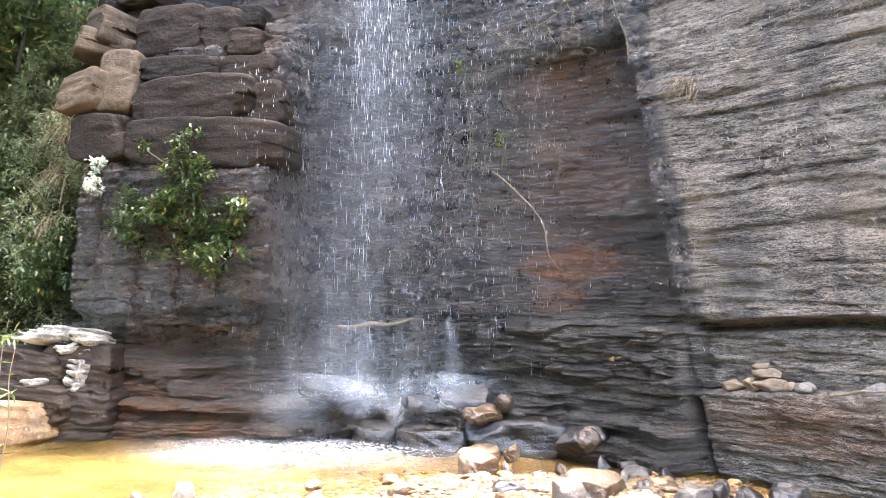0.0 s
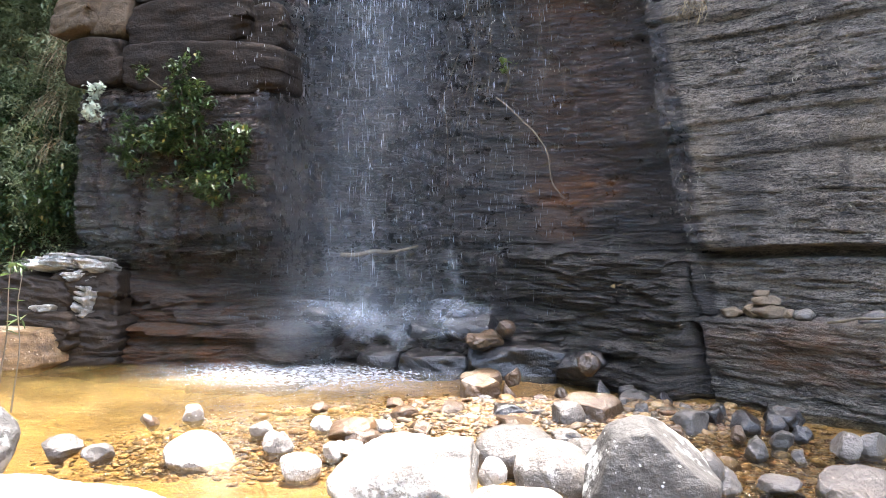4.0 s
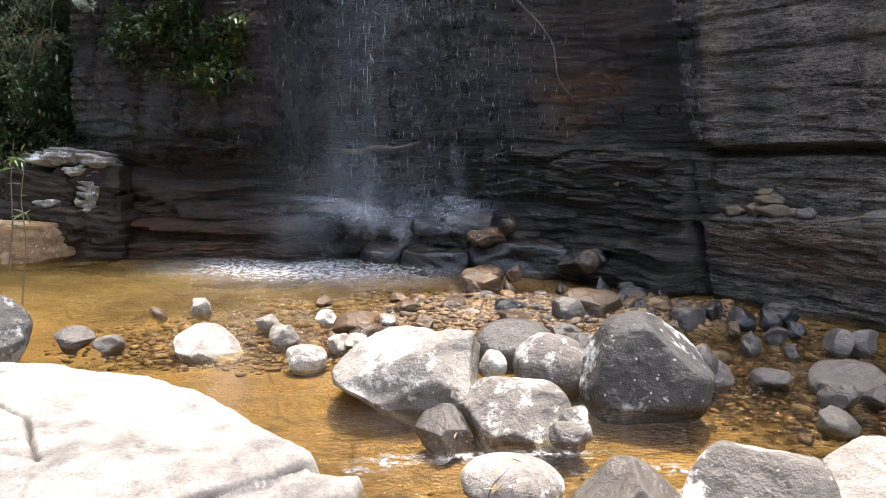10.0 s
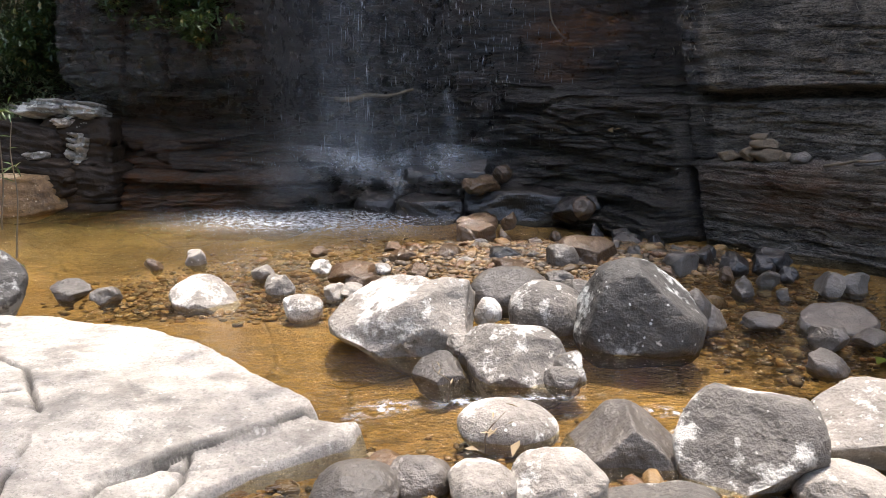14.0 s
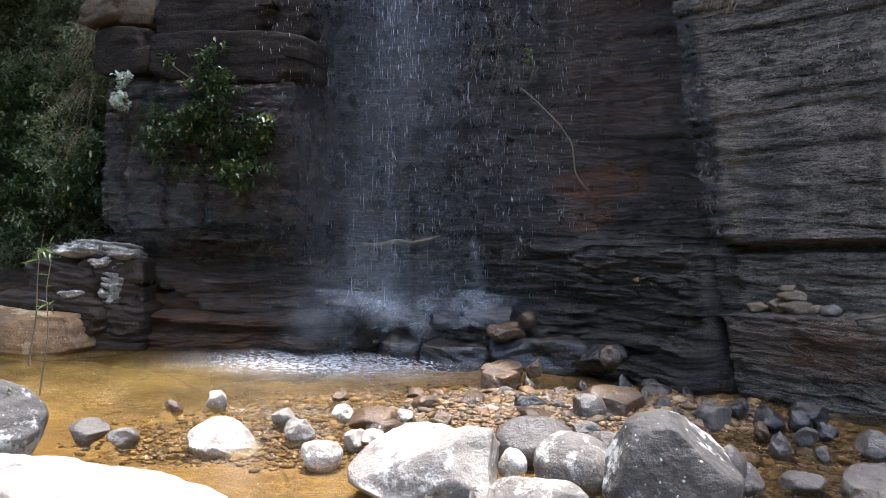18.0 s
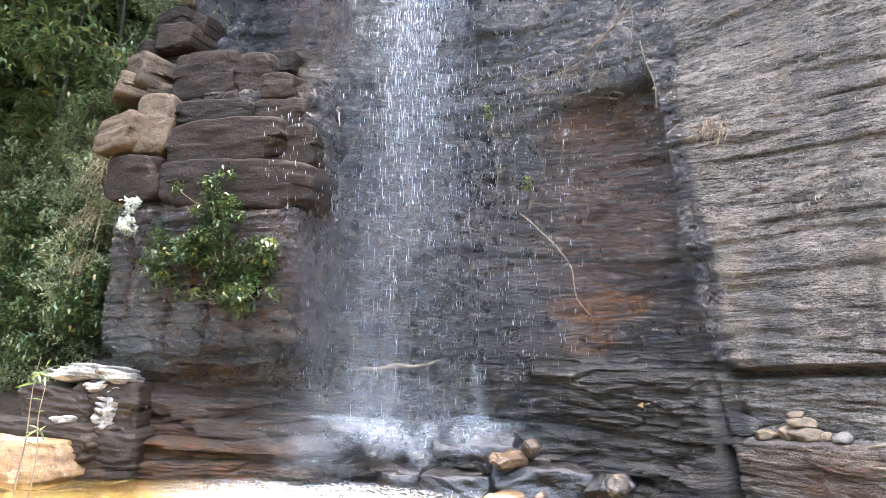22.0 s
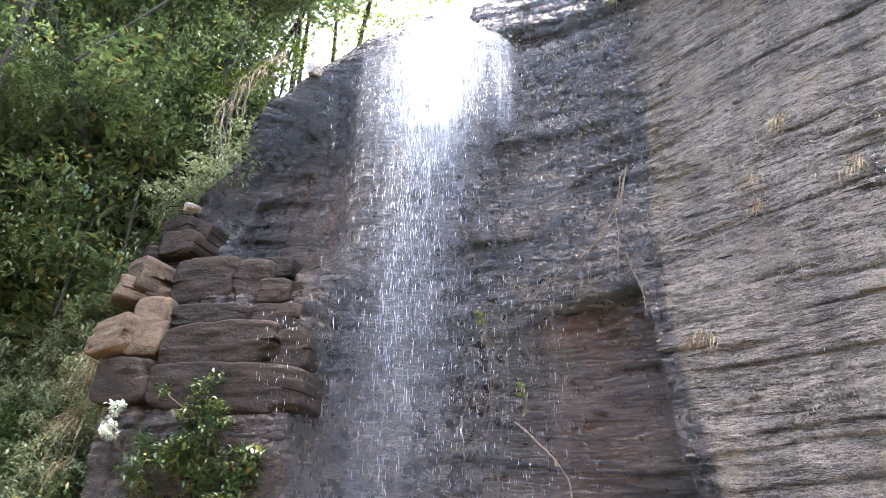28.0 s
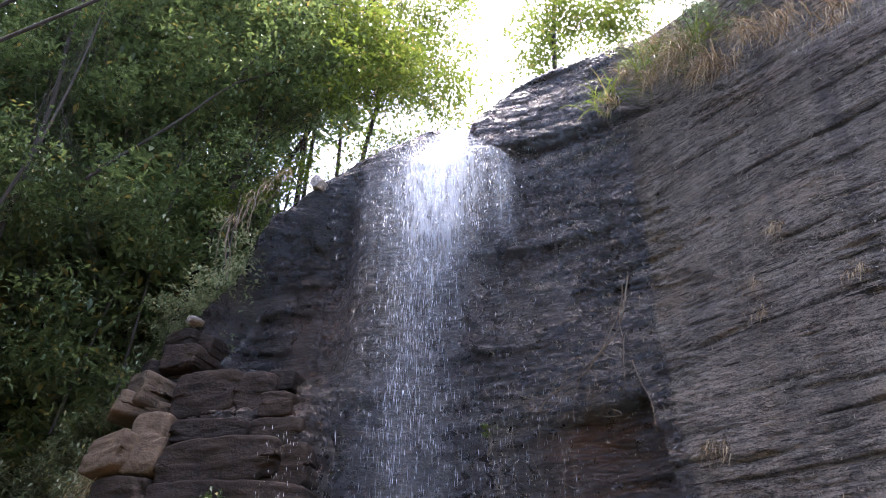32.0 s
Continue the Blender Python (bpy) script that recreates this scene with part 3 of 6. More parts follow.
def relief(u, z):
    right = smooth(17.3, 18.1, u)
    d = (0.24 - 0.18 * right) * (fbm(u * 0.45, z * 0.45, 3, 1) - 0.5) + (0.06 - 0.03 * right) * (fbm(u * 1.7, z * 2.6, 3, 2) - 0.5)
    # broken plates of rock along the beds, large over small
    wu, wz = u + 0.30 * (fbm(u * 1.3, z * 2.0, 3, 15) - 0.5), z + 0.10 * (fbm(u * 0.5, z * 0.3, 3, 11) - 0.5) + 0.06 * (fbm(u * 1.1, z * 1.5, 3, 16) - 0.5)
    keep = 0.35 + 0.9 * vnoise(u * 0.7, z * 0.9, 17)
    for fu, fz, amp, calm, seed in ((0.55, 2.6, 0.09, 0.80, 21), (0.9, 7.5, 0.060, 0.66, 22), (2.0, 17, 0.036, 0.50, 23), (5.5, 40, 0.018, 0.40, 24)):
        value, border = plates(wu * fu, wz * fz, seed)
        amp = amp * (1 - calm * right)
        d = d + amp * keep * (value - 0.5) - amp * 0.35 * keep * smooth(0.09, 0.0, border)
    d = d + 0.022 * (fbm(u * 6, z * 20, 3, 5) - 0.5) + 0.012 * (fbm(u * 22, z * 40, 2, 6) - 0.5)
    # short open bedding cracks
    for fu, fz, deep, seed in ((1.3, 16, 0.035, 35), (2.8, 30, 0.022, 36)):
        d = d - deep * smooth(0.74, 0.86, vnoise(wu * fu, wz * fz, seed)) * smooth(0.35, 0.6, vnoise(u * 1.1, z * 1.7, seed + 4))
    # upright joints on the left half
    j = u / 0.55 + 0.5 * fbm(u * 0.7, z * 0.9, 2, 31)
    fj = np.abs(j - np.round(j)) * 0.55
    d = d - 0.05 * np.exp(-(fj / 0.02) ** 2) * smooth(13.2, 12.6, u) * smooth(0.3, 0.6, vnoise(u * 1.1, z * 1.6, 33))
    # shallow panel beside the long crack, and the wall beyond it standing proud
    cr = crack_at(z)
    roof = 4.72 + 0.04 * np.sin(u * 3) - 0.35 * smooth(16.3, 15.3, u)
    inside = smooth(cr + 0.02, cr - 0.06, u) * smooth(14.9, 16.8, u) * smooth(roof + 0.03, roof - 0.08, z) * smooth(1.25, 1.5, z)
    d = d - 0.27 * inside
    lip = smooth(cr - 0.02, cr + 0.05, u) * smooth(cr + 1.4, cr + 0.1, u) * smooth(4.9, 4.4, z) * smooth(1.2, 1.5, z)
    d = d + 0.10 * lip
    d = d - 0.12 * np.exp(-((u - cr) / 0.035) ** 2) * smooth(5.0, 4.5, z)
    # level crack, the recess below it and the shelf with the stones
    beyond = smooth(18.15, 18.3, u)
    d = d - 0.34 * beyond * np.exp(-((z - 1.36 - 0.03 * (u - 18.2) - 0.015 * np.sin(u * 3)) / 0.05) ** 4)
    d = d - 0.05 * beyond * smooth(1.40, 1.34, z)
    d = d + 0.30 * beyond * smooth(0.80, 0.74, z - 0.06 * (u - 18.9) + 0.05 * (fbm(u * 2, z, 2, 41) - 0.5))
    for zc, rise, u0, deep in JOINTS:
        zz = joint_height(u, zc, rise)
        d = d - 0.22 * deep * np.exp(-((z - zz) / 0.016) ** 2) * smooth(u0 - 0.05, u0 + 0.1, u) * smooth(0.25, 0.42, vnoise(u * 1.4, zc * 5, 44))
        d = d + 0.02 * smooth(zz - 0.01, zz + 0.02, z) * smooth(zz + 0.7, zz + 0.1, z) * smooth(u0, u0 + 0.3, u)
    # thin beds that stand out unevenly along the foot
    thinz = z + 0.05 * (fbm(u * 0.8, z * 2, 3, 46) - 0.5)
    beds, gap = plates(u * 1.5 + 0.5 * fbm(u * 2, z * 3, 2, 47), thinz * 9, 48)
    small, gap2 = plates(u * 3.4 + 0.5 * fbm(u * 5, z * 6, 2, 45), thinz * 24, 49)
    thick = smooth(1.6, 1.25, z) * smooth(9.0, 9.8, u) * (0.3 + 0.7 * smooth(18.5, 18.2, u))
    d = d + thick * ((0.16 + 0.06 * smooth(13.4, 12.8, u)) * (beds - 0.5) + 0.085 * (small - 0.5) - 0.03 * smooth(0.12, 0.0, gap) - 0.015 * smooth(0.12, 0.0, gap2))
    # stepped foot of the wet part
    foot = smooth(18.35, 18.15, u)
    jit = 0.10 * (fbm(u * 0.9, z * 0, 3, 51) - 0.5)
    for zc, o in ((1.36, 0.12), (1.10, 0.08), (0.84, 0.11), (0.60, 0.14), (0.40, 0.15), (0.20, 0.13)):
        o = o * (0.35 + 1.3 * vnoise(u * 0.8, zc * 13, 52))
        zz = zc + jit + 0.06 * (vnoise(u * 1.7, zc * 7, 53) - 0.5)
        d = d + foot * o * smooth(zz + 0.04, zz - 0.04, z)
    # the broad shelf on which the fall lands, and the block left of its foot
    fall = smooth(12.9, 13.3, u) * smooth(16.2, 15.6, u)
    d = d + fall * (0.10 * smooth(0.60, 0.54, z) + 0.22 * smooth(0.52, 0.44, z + 0.06 * vnoise(u * 2.4, 0.0, 54)))
    d = d + 0.16 * smooth(14.55, 14.75, u) * smooth(15.9, 15.7, u) * smooth(1.36, 1.28, z)
    d = d - 0.22 * smooth(18.45, 18.25, u) * smooth(17.9, 18.15, u) * smooth(0.72, 0.6, z) * np.exp(-((u - 18.30 - 0.2 * (0.75 - z)) / 0.05) ** 2)
    d = d - 0.26 * smooth(13.2, 14.2, u) * smooth(17.0, 16.2, u) * smooth(1.3, 0.45, z)
    # the block pillar on one side of the fall, the dark hollow over it, and the rounded brow over the lip
    d = d + (0.36 + 0.36 * smooth(3.6, 3.2, z)) * smooth(10.2, 10.6, u) * smooth(13.3, 12.95, u) * smooth(5.2, 4.9, z) * (0.15 + 0.85 * smooth(0.9, 1.7, z))
    d = d - 0.75 * smooth(10.6, 11.3, u) * smooth(13.6, 12.8, u) * smooth(5.3, 6.0, z) * smooth(8.9, 7.8, z + (12 - u) * 0.6)
    d = d - 0.30 * smooth(13.0, 13.4, u) * smooth(15.4, 14.6, u) * smooth(0.6, 1.4, z) * smooth(5.5, 3.5, z)
    edge = 9.22 + 0.04 * np.sin(u * 2.1)
    brow = smooth(14.75, 14.95, u) * smooth(17.9, 17.2, u)
    d = d + brow * (0.24 - 0.16 * smooth(15.0, 17.0, u)) * smooth(edge - 0.04, edge + 0.08, z) - 0.08 * brow * np.maximum(z - edge - 0.2, 0)
    d = d + 0.30 * smooth(8.55, 8.75, z) * smooth(13.7, 14.2, u) * smooth(15.7, 15.3, u) * smooth(9.4, 8.9, z)
    d = d - 0.10 * smooth(14.5, 12.5, u) * np.maximum(z - 8.6, 0) * smooth(11, 11.6, u)
    ledge = 8.45 + 0.5 * smooth(19.2, 17.4, u)
    d = d - 0.22 * smooth(ledge, ledge + 0.25, z) * smooth(17.2, 17.6, u)
    return d


def build_cliff():
    us = np.concatenate([np.arange(0, 8.6, 0.2), np.arange(8.6, 9.8, 0.05), np.arange(9.8, 21.6, 0.022), np.arange(21.6, 34, 0.25)])
    top = np.interp(us, TOPS[:, 0], TOPS[:, 1]) + 0.12 * (fbm(us * 1.3, us * 0, 4, 61) - 0.5)
    rows = 600
    low = np.concatenate([[-0.6, -0.3], np.linspace(-0.12, 1.7, 158)])[:, None]
    s = np.linspace(0, 1, rows - 160 + 1)[1:, None]
    z = np.concatenate([np.broadcast_to(low, (160, len(us))), 1.7 + s * (top[None] - 1.7)])
    u = np.broadcast_to(us[None], z.shape)
    d = relief(u, z)
    d = d - 0.42 * smooth(0.75, 0.0, top[None] - z) ** 2
    face = on_wall(u, z, d)
    back = np.array([0.06, 0.15, 0.3, 0.5, 0.8, 1.2, 1.8, 2.6, 3.6, 5, 7, 10, 14, 20, 28, 40])
    slope = 0.16 + 1.05 * smooth(11.9, 10.6, us)
    caps = []
    for b in back:
        zz = top + 0.10 * (1 - np.exp(-b / 0.3)) + slope * b * np.exp(-b / 30) + 0.25 * (fbm(us * 0.8, us * 0 + b, 3, 62) - 0.5) * min(1, b)
        p = on_wall(us, top, d[-1])
        way = np.stack([np.interp(us, RUN, OUT[:, 0]), np.interp(us, RUN, OUT[:, 1])], -1)
        fan = np.array([0.15, 1.0]) if b > 5 else None
        p[:, :2] -= way * min(b, 5)
        if fan is not None:
            p[:, :2] += fan * (b - 5) * np.sign(0.001 + 1) * [1, 1]
        p[:, 2] = zz
        caps.append(p)
    v = np.concatenate([face, np.stack(caps)])
    uu = np.concatenate([u, np.broadcast_to(us, (len(back), len(us)))])
    zz = np.concatenate([z, np.broadcast_to(top, (len(back), len(us)))])
    n1, n2 = fbm(uu * 1.6, zz * 1.1, 4, 71), fbm(uu * 5, zz * 0.7, 3, 72)
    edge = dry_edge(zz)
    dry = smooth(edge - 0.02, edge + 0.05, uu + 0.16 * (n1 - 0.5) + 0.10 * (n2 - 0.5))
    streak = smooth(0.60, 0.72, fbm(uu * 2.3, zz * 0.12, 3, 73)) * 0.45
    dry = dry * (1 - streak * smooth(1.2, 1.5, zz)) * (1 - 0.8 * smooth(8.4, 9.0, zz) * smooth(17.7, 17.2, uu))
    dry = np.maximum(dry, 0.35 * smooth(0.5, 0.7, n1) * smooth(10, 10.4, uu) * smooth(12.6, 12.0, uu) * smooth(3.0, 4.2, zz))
    # left foot paled; its sunlight is put in as dryness and rust
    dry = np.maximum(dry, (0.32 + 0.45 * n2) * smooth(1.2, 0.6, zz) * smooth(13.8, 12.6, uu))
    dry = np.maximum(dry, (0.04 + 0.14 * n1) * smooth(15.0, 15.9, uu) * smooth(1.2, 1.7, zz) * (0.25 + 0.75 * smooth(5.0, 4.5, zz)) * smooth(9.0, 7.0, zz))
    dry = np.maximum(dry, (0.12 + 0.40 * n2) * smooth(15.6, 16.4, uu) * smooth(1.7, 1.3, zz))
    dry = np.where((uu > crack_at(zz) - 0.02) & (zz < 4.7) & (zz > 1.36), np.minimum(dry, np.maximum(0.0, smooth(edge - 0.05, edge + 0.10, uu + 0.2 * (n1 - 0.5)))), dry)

    def spot(a, b, ra, rb):
        return np.exp(-(((uu - a) / ra) ** 2 + ((zz - b) / rb) ** 2) ** 2)
    rust = 1.8 * spot(16.55, 2.05, 0.52, 0.19) + 0.45 * spot(16.5, 4.35, 0.7, 0.3) + 0.34 * spot(16.6, 3.2, 0.75, 1.3) + 0.6 * spot(16.4, 1.62, 0.35, 0.16)
    rust = rust + 0.22 * smooth(10.2, 11, uu) * smooth(13.2, 12.8, uu) * smooth(5.5, 5, zz) * smooth(1.2, 1.8, zz) + 0.35 * spot(12.6, 6.6, 0.9, 1.0)
    # rust along the left foot also brings in its sunlit brown
    rust = rust + 1.1 * smooth(1.0, 0.3, zz) * smooth(13.6, 12.0, uu) + 0.45 * spot(19.4, 0.5, 1.0, 0.30) + 0.4 * smooth(1.5, 1.1, zz) * smooth(13.6, 12.6, uu)
    rust = np.clip(rust * (0.45 + 1.1 * n1), 0, 1)
    # joint and crack shade put into colour, as their grooves are shallow
    seam_shade = 0 * zz
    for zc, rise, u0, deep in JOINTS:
        seam_shade = np.maximum(seam_shade, np.exp(-((zz - joint_height(uu, zc, rise)) / 0.013) ** 2) * smooth(u0 - 0.05, u0 + 0.1, uu) * smooth(0.25, 0.42, vnoise(uu * 1.4, zc * 5, 44)) * min(1, deep * 12))
    seam_shade = np.maximum(seam_shade, 0.9 * np.exp(-((uu - crack_at(zz)) / 0.03) ** 2) * smooth(5.0, 4.6, zz))
    algae = np.clip(0.9 * smooth(0.5, 0.75, n2) * smooth(10.3, 11, uu) * smooth(13.5, 12.5, uu) * smooth(6, 3, zz) + 0.35 * smooth(0.55, 0.8, n1) * (1 - dry), 0, 1)
    r, c = v.shape[:2]
    me = mesh_of("cliff", v.reshape(-1, 3), grid_faces(r, c)[:, ::-1], CLIFF, True, {"dry": dry, "rust": rust, "algae": algae, "seam_shade": seam_shade})
    me.polygons.foreach_set("use_smooth", ((uu > 18.3) | (zz > 1.75))[:-1, :-1].ravel())
    me.materials.append(SOIL)
    uc, row = np.broadcast_to(us[:-1], (r - 1, c - 1)), np.broadcast_to(np.arange(r - 1)[:, None], (r - 1, c - 1))
    wild = (uc + 0.5 * (n1[:-1, :-1] - 0.5) < 10.0) & (zz[:-1, :-1] > 0.9) | (row > rows + 6)
    me.polygons.foreach_set("material_index", wild.astype(np.int32).ravel())
    return thing("cliff", me, "bedded sandstone cliff, dark and wet by the fall, pale and dry beyond a long crack", "cliff", kind="structure")


cliff = build_cliff()

# ---- ground: one sheet with the pool, the gravel bar and the stream cut into it ----
def ground_height(x, y):
    n = fbm(x * 0.9, y * 0.9, 4, 81) - 0.5
    z = -0.05 + 0.10 * n
    z = z - 0.26 * np.exp(-(((x + 2.8) / 2.1) ** 2 + ((y - 7.5) / 1.4) ** 2) ** 1.5) - 0.16 * smooth(-1.2, -2.2, x) * smooth(4.8, 5.6, y)
    z = z - 0.12 * np.exp(-(((x - 0.2) / 2.6) ** 2 + ((y - 3.7) / 0.75) ** 2) ** 2) - 0.05 * np.exp(-(((x - 2.2) / 1.0) ** 2 + ((y - 4.6) / 1.0) ** 2) ** 2)
    z = z + 0.085 * np.exp(-(((x - 0.5) / 1.7) ** 2 + ((y - 6.3) / 0.8) ** 2) ** 2) + 0.06 * np.exp(-(((x - 2.0) / 0.8) ** 2 + ((y - 6.4) / 0.6) ** 2) ** 2) + 0.16 * smooth(2.8, 2.0, y) + 0.10 * smooth(2.3, 0.0, y)
    far = np.maximum(np.hypot(x, y - 3) - 9, 0)
    return z + 0.02 * far * smooth(8, 4, y) - 0.35 * smooth(9, 12, y)


def build_ground():
    def axis(lo, hi, step):
        near = np.arange(lo, hi, step)
        out = np.array([0.4, 1, 2, 4, 7, 12, 20, 35, 60, 100, 180, 400, 900, 2000])
        return np.concatenate([lo - out[::-1], near, hi + out])
    xs, ys = axis(-6, 6, 0.05), axis(0.5, 10, 0.05)
    x, y = np.meshgrid(xs, ys)
    v = np.stack([x, y, ground_height(x, y) + 0.02 * (fbm(x * 9, y * 9, 3, 82) - 0.5)], -1).reshape(-1, 3)
    me = mesh_of("ground", v, grid_faces(*x.shape), BED)
    me.materials.append(SOIL)
    edge = 1.5 + 0.8 * (fbm(x * 1.2, y * 1.2, 3, 83) - 0.5)
    earth = ((y < edge) | (np.abs(x) > 5.8))[:-1, :-1]
    me.polygons.foreach_set("material_index", earth.astype(np.int32).ravel())
    return thing("ground", me, "golden brown sandy stream bed with fine gravel", "ground", kind="structure")


ground = build_ground()


def build_water():
    xs, ys = np.arange(-8, 5.0, 0.05), np.arange(1.2, 9.9, 0.05)
    x, y = np.meshgrid(xs, ys)
    z = 0.008 * (fbm(x * 2, y * 3, 3, 91) - 0.5) + 0.02 * (fbm(x * 6, y * 8, 2, 92) - 0.5) * np.exp(-(((x + 1.5) / 1.6) ** 2 + ((y - 8.2) / 0.9) ** 2))
    v = np.stack([x, y, z], -1).reshape(-1, 3)
    return thing("water", mesh_of("water", v, grid_faces(*x.shape), WATER), "clear amber water of the shallow pool and stream", "water", kind="structure")


water = build_water()

# ---- rock blocks of the pillar: along the cliff from, to; height from, to; how far out ----
BLOCKS = [
    (10.91, 11.87, 4.85, 5.57, 0.35), (11.81, 12.43, 4.85, 5.50, 0.30), (12.30, 12.77, 4.76, 5.14, 0.45), (11.10, 12.25, 4.46, 4.78, 0.50),
    (12.23, 12.96, 4.35, 4.75, 0.45), (11.11, 12.75, 3.84, 4.47, 0.62), (12.50, 13.10, 3.79, 4.39, 0.50), (11.11, 13.21, 3.25, 3.90, 0.66),
    (10.55, 11.12, 3.98, 4.92, 0.60), (10.11, 10.77, 4.03, 4.60, 0.75), (10.31, 11.14, 3.39, 4.02, 0.72), (10.36, 10.96, 5.74, 6.16, 0.15),
    (10.20, 10.80, 6.14, 6.48, 0.00), (10.55, 11.0, 6.05, 6.42, -0.1), (10.05, 10.45, 5.62, 5.95, 0.2), (10.09, 10.63, 5.07, 5.63, 0.40), (9.49, 10.19, 5.39, 5.69, 0.50), (9.75, 10.56, 4.93, 5.34, 0.55),
    (12.25, 12.64, 5.23, 5.57, 0.20),
]


def box_points(n):
    """Points and faces of a unit box whose six sides are fine grids."""
    bm = bmesh.new()
    bmesh.ops.create_cube(bm, size=2)
    bmesh.ops.subdivide_edges(bm, edges=bm.edges[:], cuts=n, use_grid_fill=True)
    v = np.array([p.co[:] for p in bm.verts])
    f = np.array([[p.index for p in q.verts] for q in bm.faces])
    bm.free()
    return v, f


BOX = box_points(26)


def block_mesh(size, rng, material, round_by=7.0):
    """A weathered block with worn corners and bedding on its sides."""
    v, f = BOX
    size = np.asarray(size)
    p = v / (np.abs(v) ** round_by).sum(1)[:, None] ** (1 / round_by)
    q = p * size / 2
    k = rng.uniform(0, 40)
    out = p / np.linalg.norm(p, axis=1)[:, None]
    lump = fbm(q[:, 0] * 2.2 + k + q[:, 1], q[:, 2] * 3.0 + k, 4, 4) - 0.5
    bed = plates(q[:, 0] * 2.5 + k + q[:, 1], q[:, 2] * 14 + 0.4 * lump + k, 8)[0] - 0.5
    chip = np.maximum(fbm(q[:, 0] * 4 + k + q[:, 1] * 2, q[:, 2] * 4 - k, 3, 5) - 0.60, 0) * smooth(1.25, 1.55, np.linalg.norm(v, axis=1))
    q = q + out * (0.10 * lump + 0.022 * bed - 0.5 * chip)[:, None] * [0.6, 1, 0.6]
    tilt = rng.normal(0, 0.06, 3)
    q[:, 0] += q[:, 2] * tilt[0]
    q[:, 2] += q[:, 0] * tilt[1] - 0.10 * size[2] * (q[:, 0] / size[0] * 2) ** 4 * np.sign(q[:, 2])
    q[:, 1] += q[:, 2] * 0.10
    return mesh_of("rock_block", q, f, material)


rng = np.random.default_rng(4)
for i, (a, b, lo, hi, out) in enumerate(BLOCKS):
    # blocks that get the painted sunlit copy and a slight tilt
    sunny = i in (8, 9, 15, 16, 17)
    c = on_wall((a + b) / 2, (lo + hi) / 2, out - 0.36)
    e = on_wall(b, hi, 0) - on_wall(a, hi, 0)
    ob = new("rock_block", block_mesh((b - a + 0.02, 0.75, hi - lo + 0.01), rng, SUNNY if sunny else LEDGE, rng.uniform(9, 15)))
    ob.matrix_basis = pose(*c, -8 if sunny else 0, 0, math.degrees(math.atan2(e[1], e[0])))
    ob.parent = cliff

# wet ledges that break out of the cliff's foot beside the pool
APRON = cliff_material("wet_ledge_rock", (0.42, 0.42, 0.05))
rng = np.random.default_rng(71)
for i in range(52):
    u, z = 10.75 + 2.9 * ((i * 0.618) % 1), 0.06 + 1.0 * ((i * 0.382 + 0.1) % 1) ** 1.25
    w, h = rng.uniform(0.30, 1.15), rng.uniform(0.06, 0.16)
    c = on_wall(u, z, 0.06 + 0.30 * (1 - z) + rng.uniform(-0.10, 0.12))
    e = on_wall(u + 0.3, z, 0) - on_wall(u - 0.3, z, 0)
    ob = new("rock_ledge", block_mesh((w, 0.62, h), rng, APRON, rng.uniform(8, 16)))
    ob.matrix_basis = pose(*c, rng.uniform(4, 16), rng.uniform(-5, 5), math.degrees(math.atan2(e[1], e[0])) + rng.uniform(-14, 14))
    ob.parent = cliff

# ---- boulders ----
def boulder(name, at, size, turn, seed, material, label, category="boulder", group="", level=5, cuts=12, rough=0.06, tip=(0, 0), sharp=0.82, planes=()):
    r = np.random.default_rng(seed)
    v, f = stone_points(size, level, r, cuts, rough, sharp, planes)
    me = mesh_of(name, v, f, material)
    return thing(name, me, label, category, group, at=pose(*at, tip[0], tip[1], turn))


G = "boulders in the stream"
# orange raised to stand in for sunlight on the slab boulder
OCHRE = stone_material("painted_sunlit_ochre", (0.055, 0.032, 0.016), (0.50, 0.29, 0.12), (0.66, 0.50, 0.32), 0.5, 0.15, 0.1, 2.5)
boulder("boulder", (-0.18, 4.38, 0.10), (0.94, 0.84, 0.68), 3, 101, PALE, "large bleached boulder with pale lichen lying in the stream", group=G, rough=0.06, cuts=2, sharp=0.98,
        planes=[((-0.42, -0.24, 0.86), 0.56), ((1.0, -0.15, 0.1), 0.74), ((-0.55, -0.35, -0.70), 0.66), ((0.10, -0.90, -0.12), 0.62), ((0.45, -0.72, 0.50), 0.66), ((0.2, 0.6, 0.7), 0.7), ((-0.25, -0.80, 0.42), 0.60)])
boulder("boulder", (1.19, 4.36, 0.13), (0.78, 0.70, 0.76), -6, 102, BASALT, "dark grey boulder with a white lichen patch", group=G, cuts=1, sharp=1.0, rough=0.045,
        planes=[((0.62, -0.20, 0.74), 0.72), ((-0.92, -0.2, 0.34), 0.86), ((-0.15, -0.95, 0.25), 0.72), ((0.1, -0.6, -0.8), 0.7)])
boulder("boulder", (0.68, 4.62, 0.07), (0.54, 0.48, 0.46), -12, 103, GREY, "grey speckled boulder leaning on larger ones", group=G, tip=(-8, 14), cuts=3, sharp=0.96, rough=0.04)
boulder("boulder", (0.37, 3.88, 0.03), (0.66, 0.56, 0.48), -14, 104, GREY, "light grey boulder with layered face in the stream", group=G, cuts=2, sharp=0.95,
        planes=[((-0.45, -0.50, 0.74), 0.46), ((0.62, -0.55, 0.55), 0.58), ((-0.80, -0.55, -0.15), 0.62), ((0.1, -0.9, -0.5), 0.7), ((0.1, 0.2, 0.95), 0.66)])
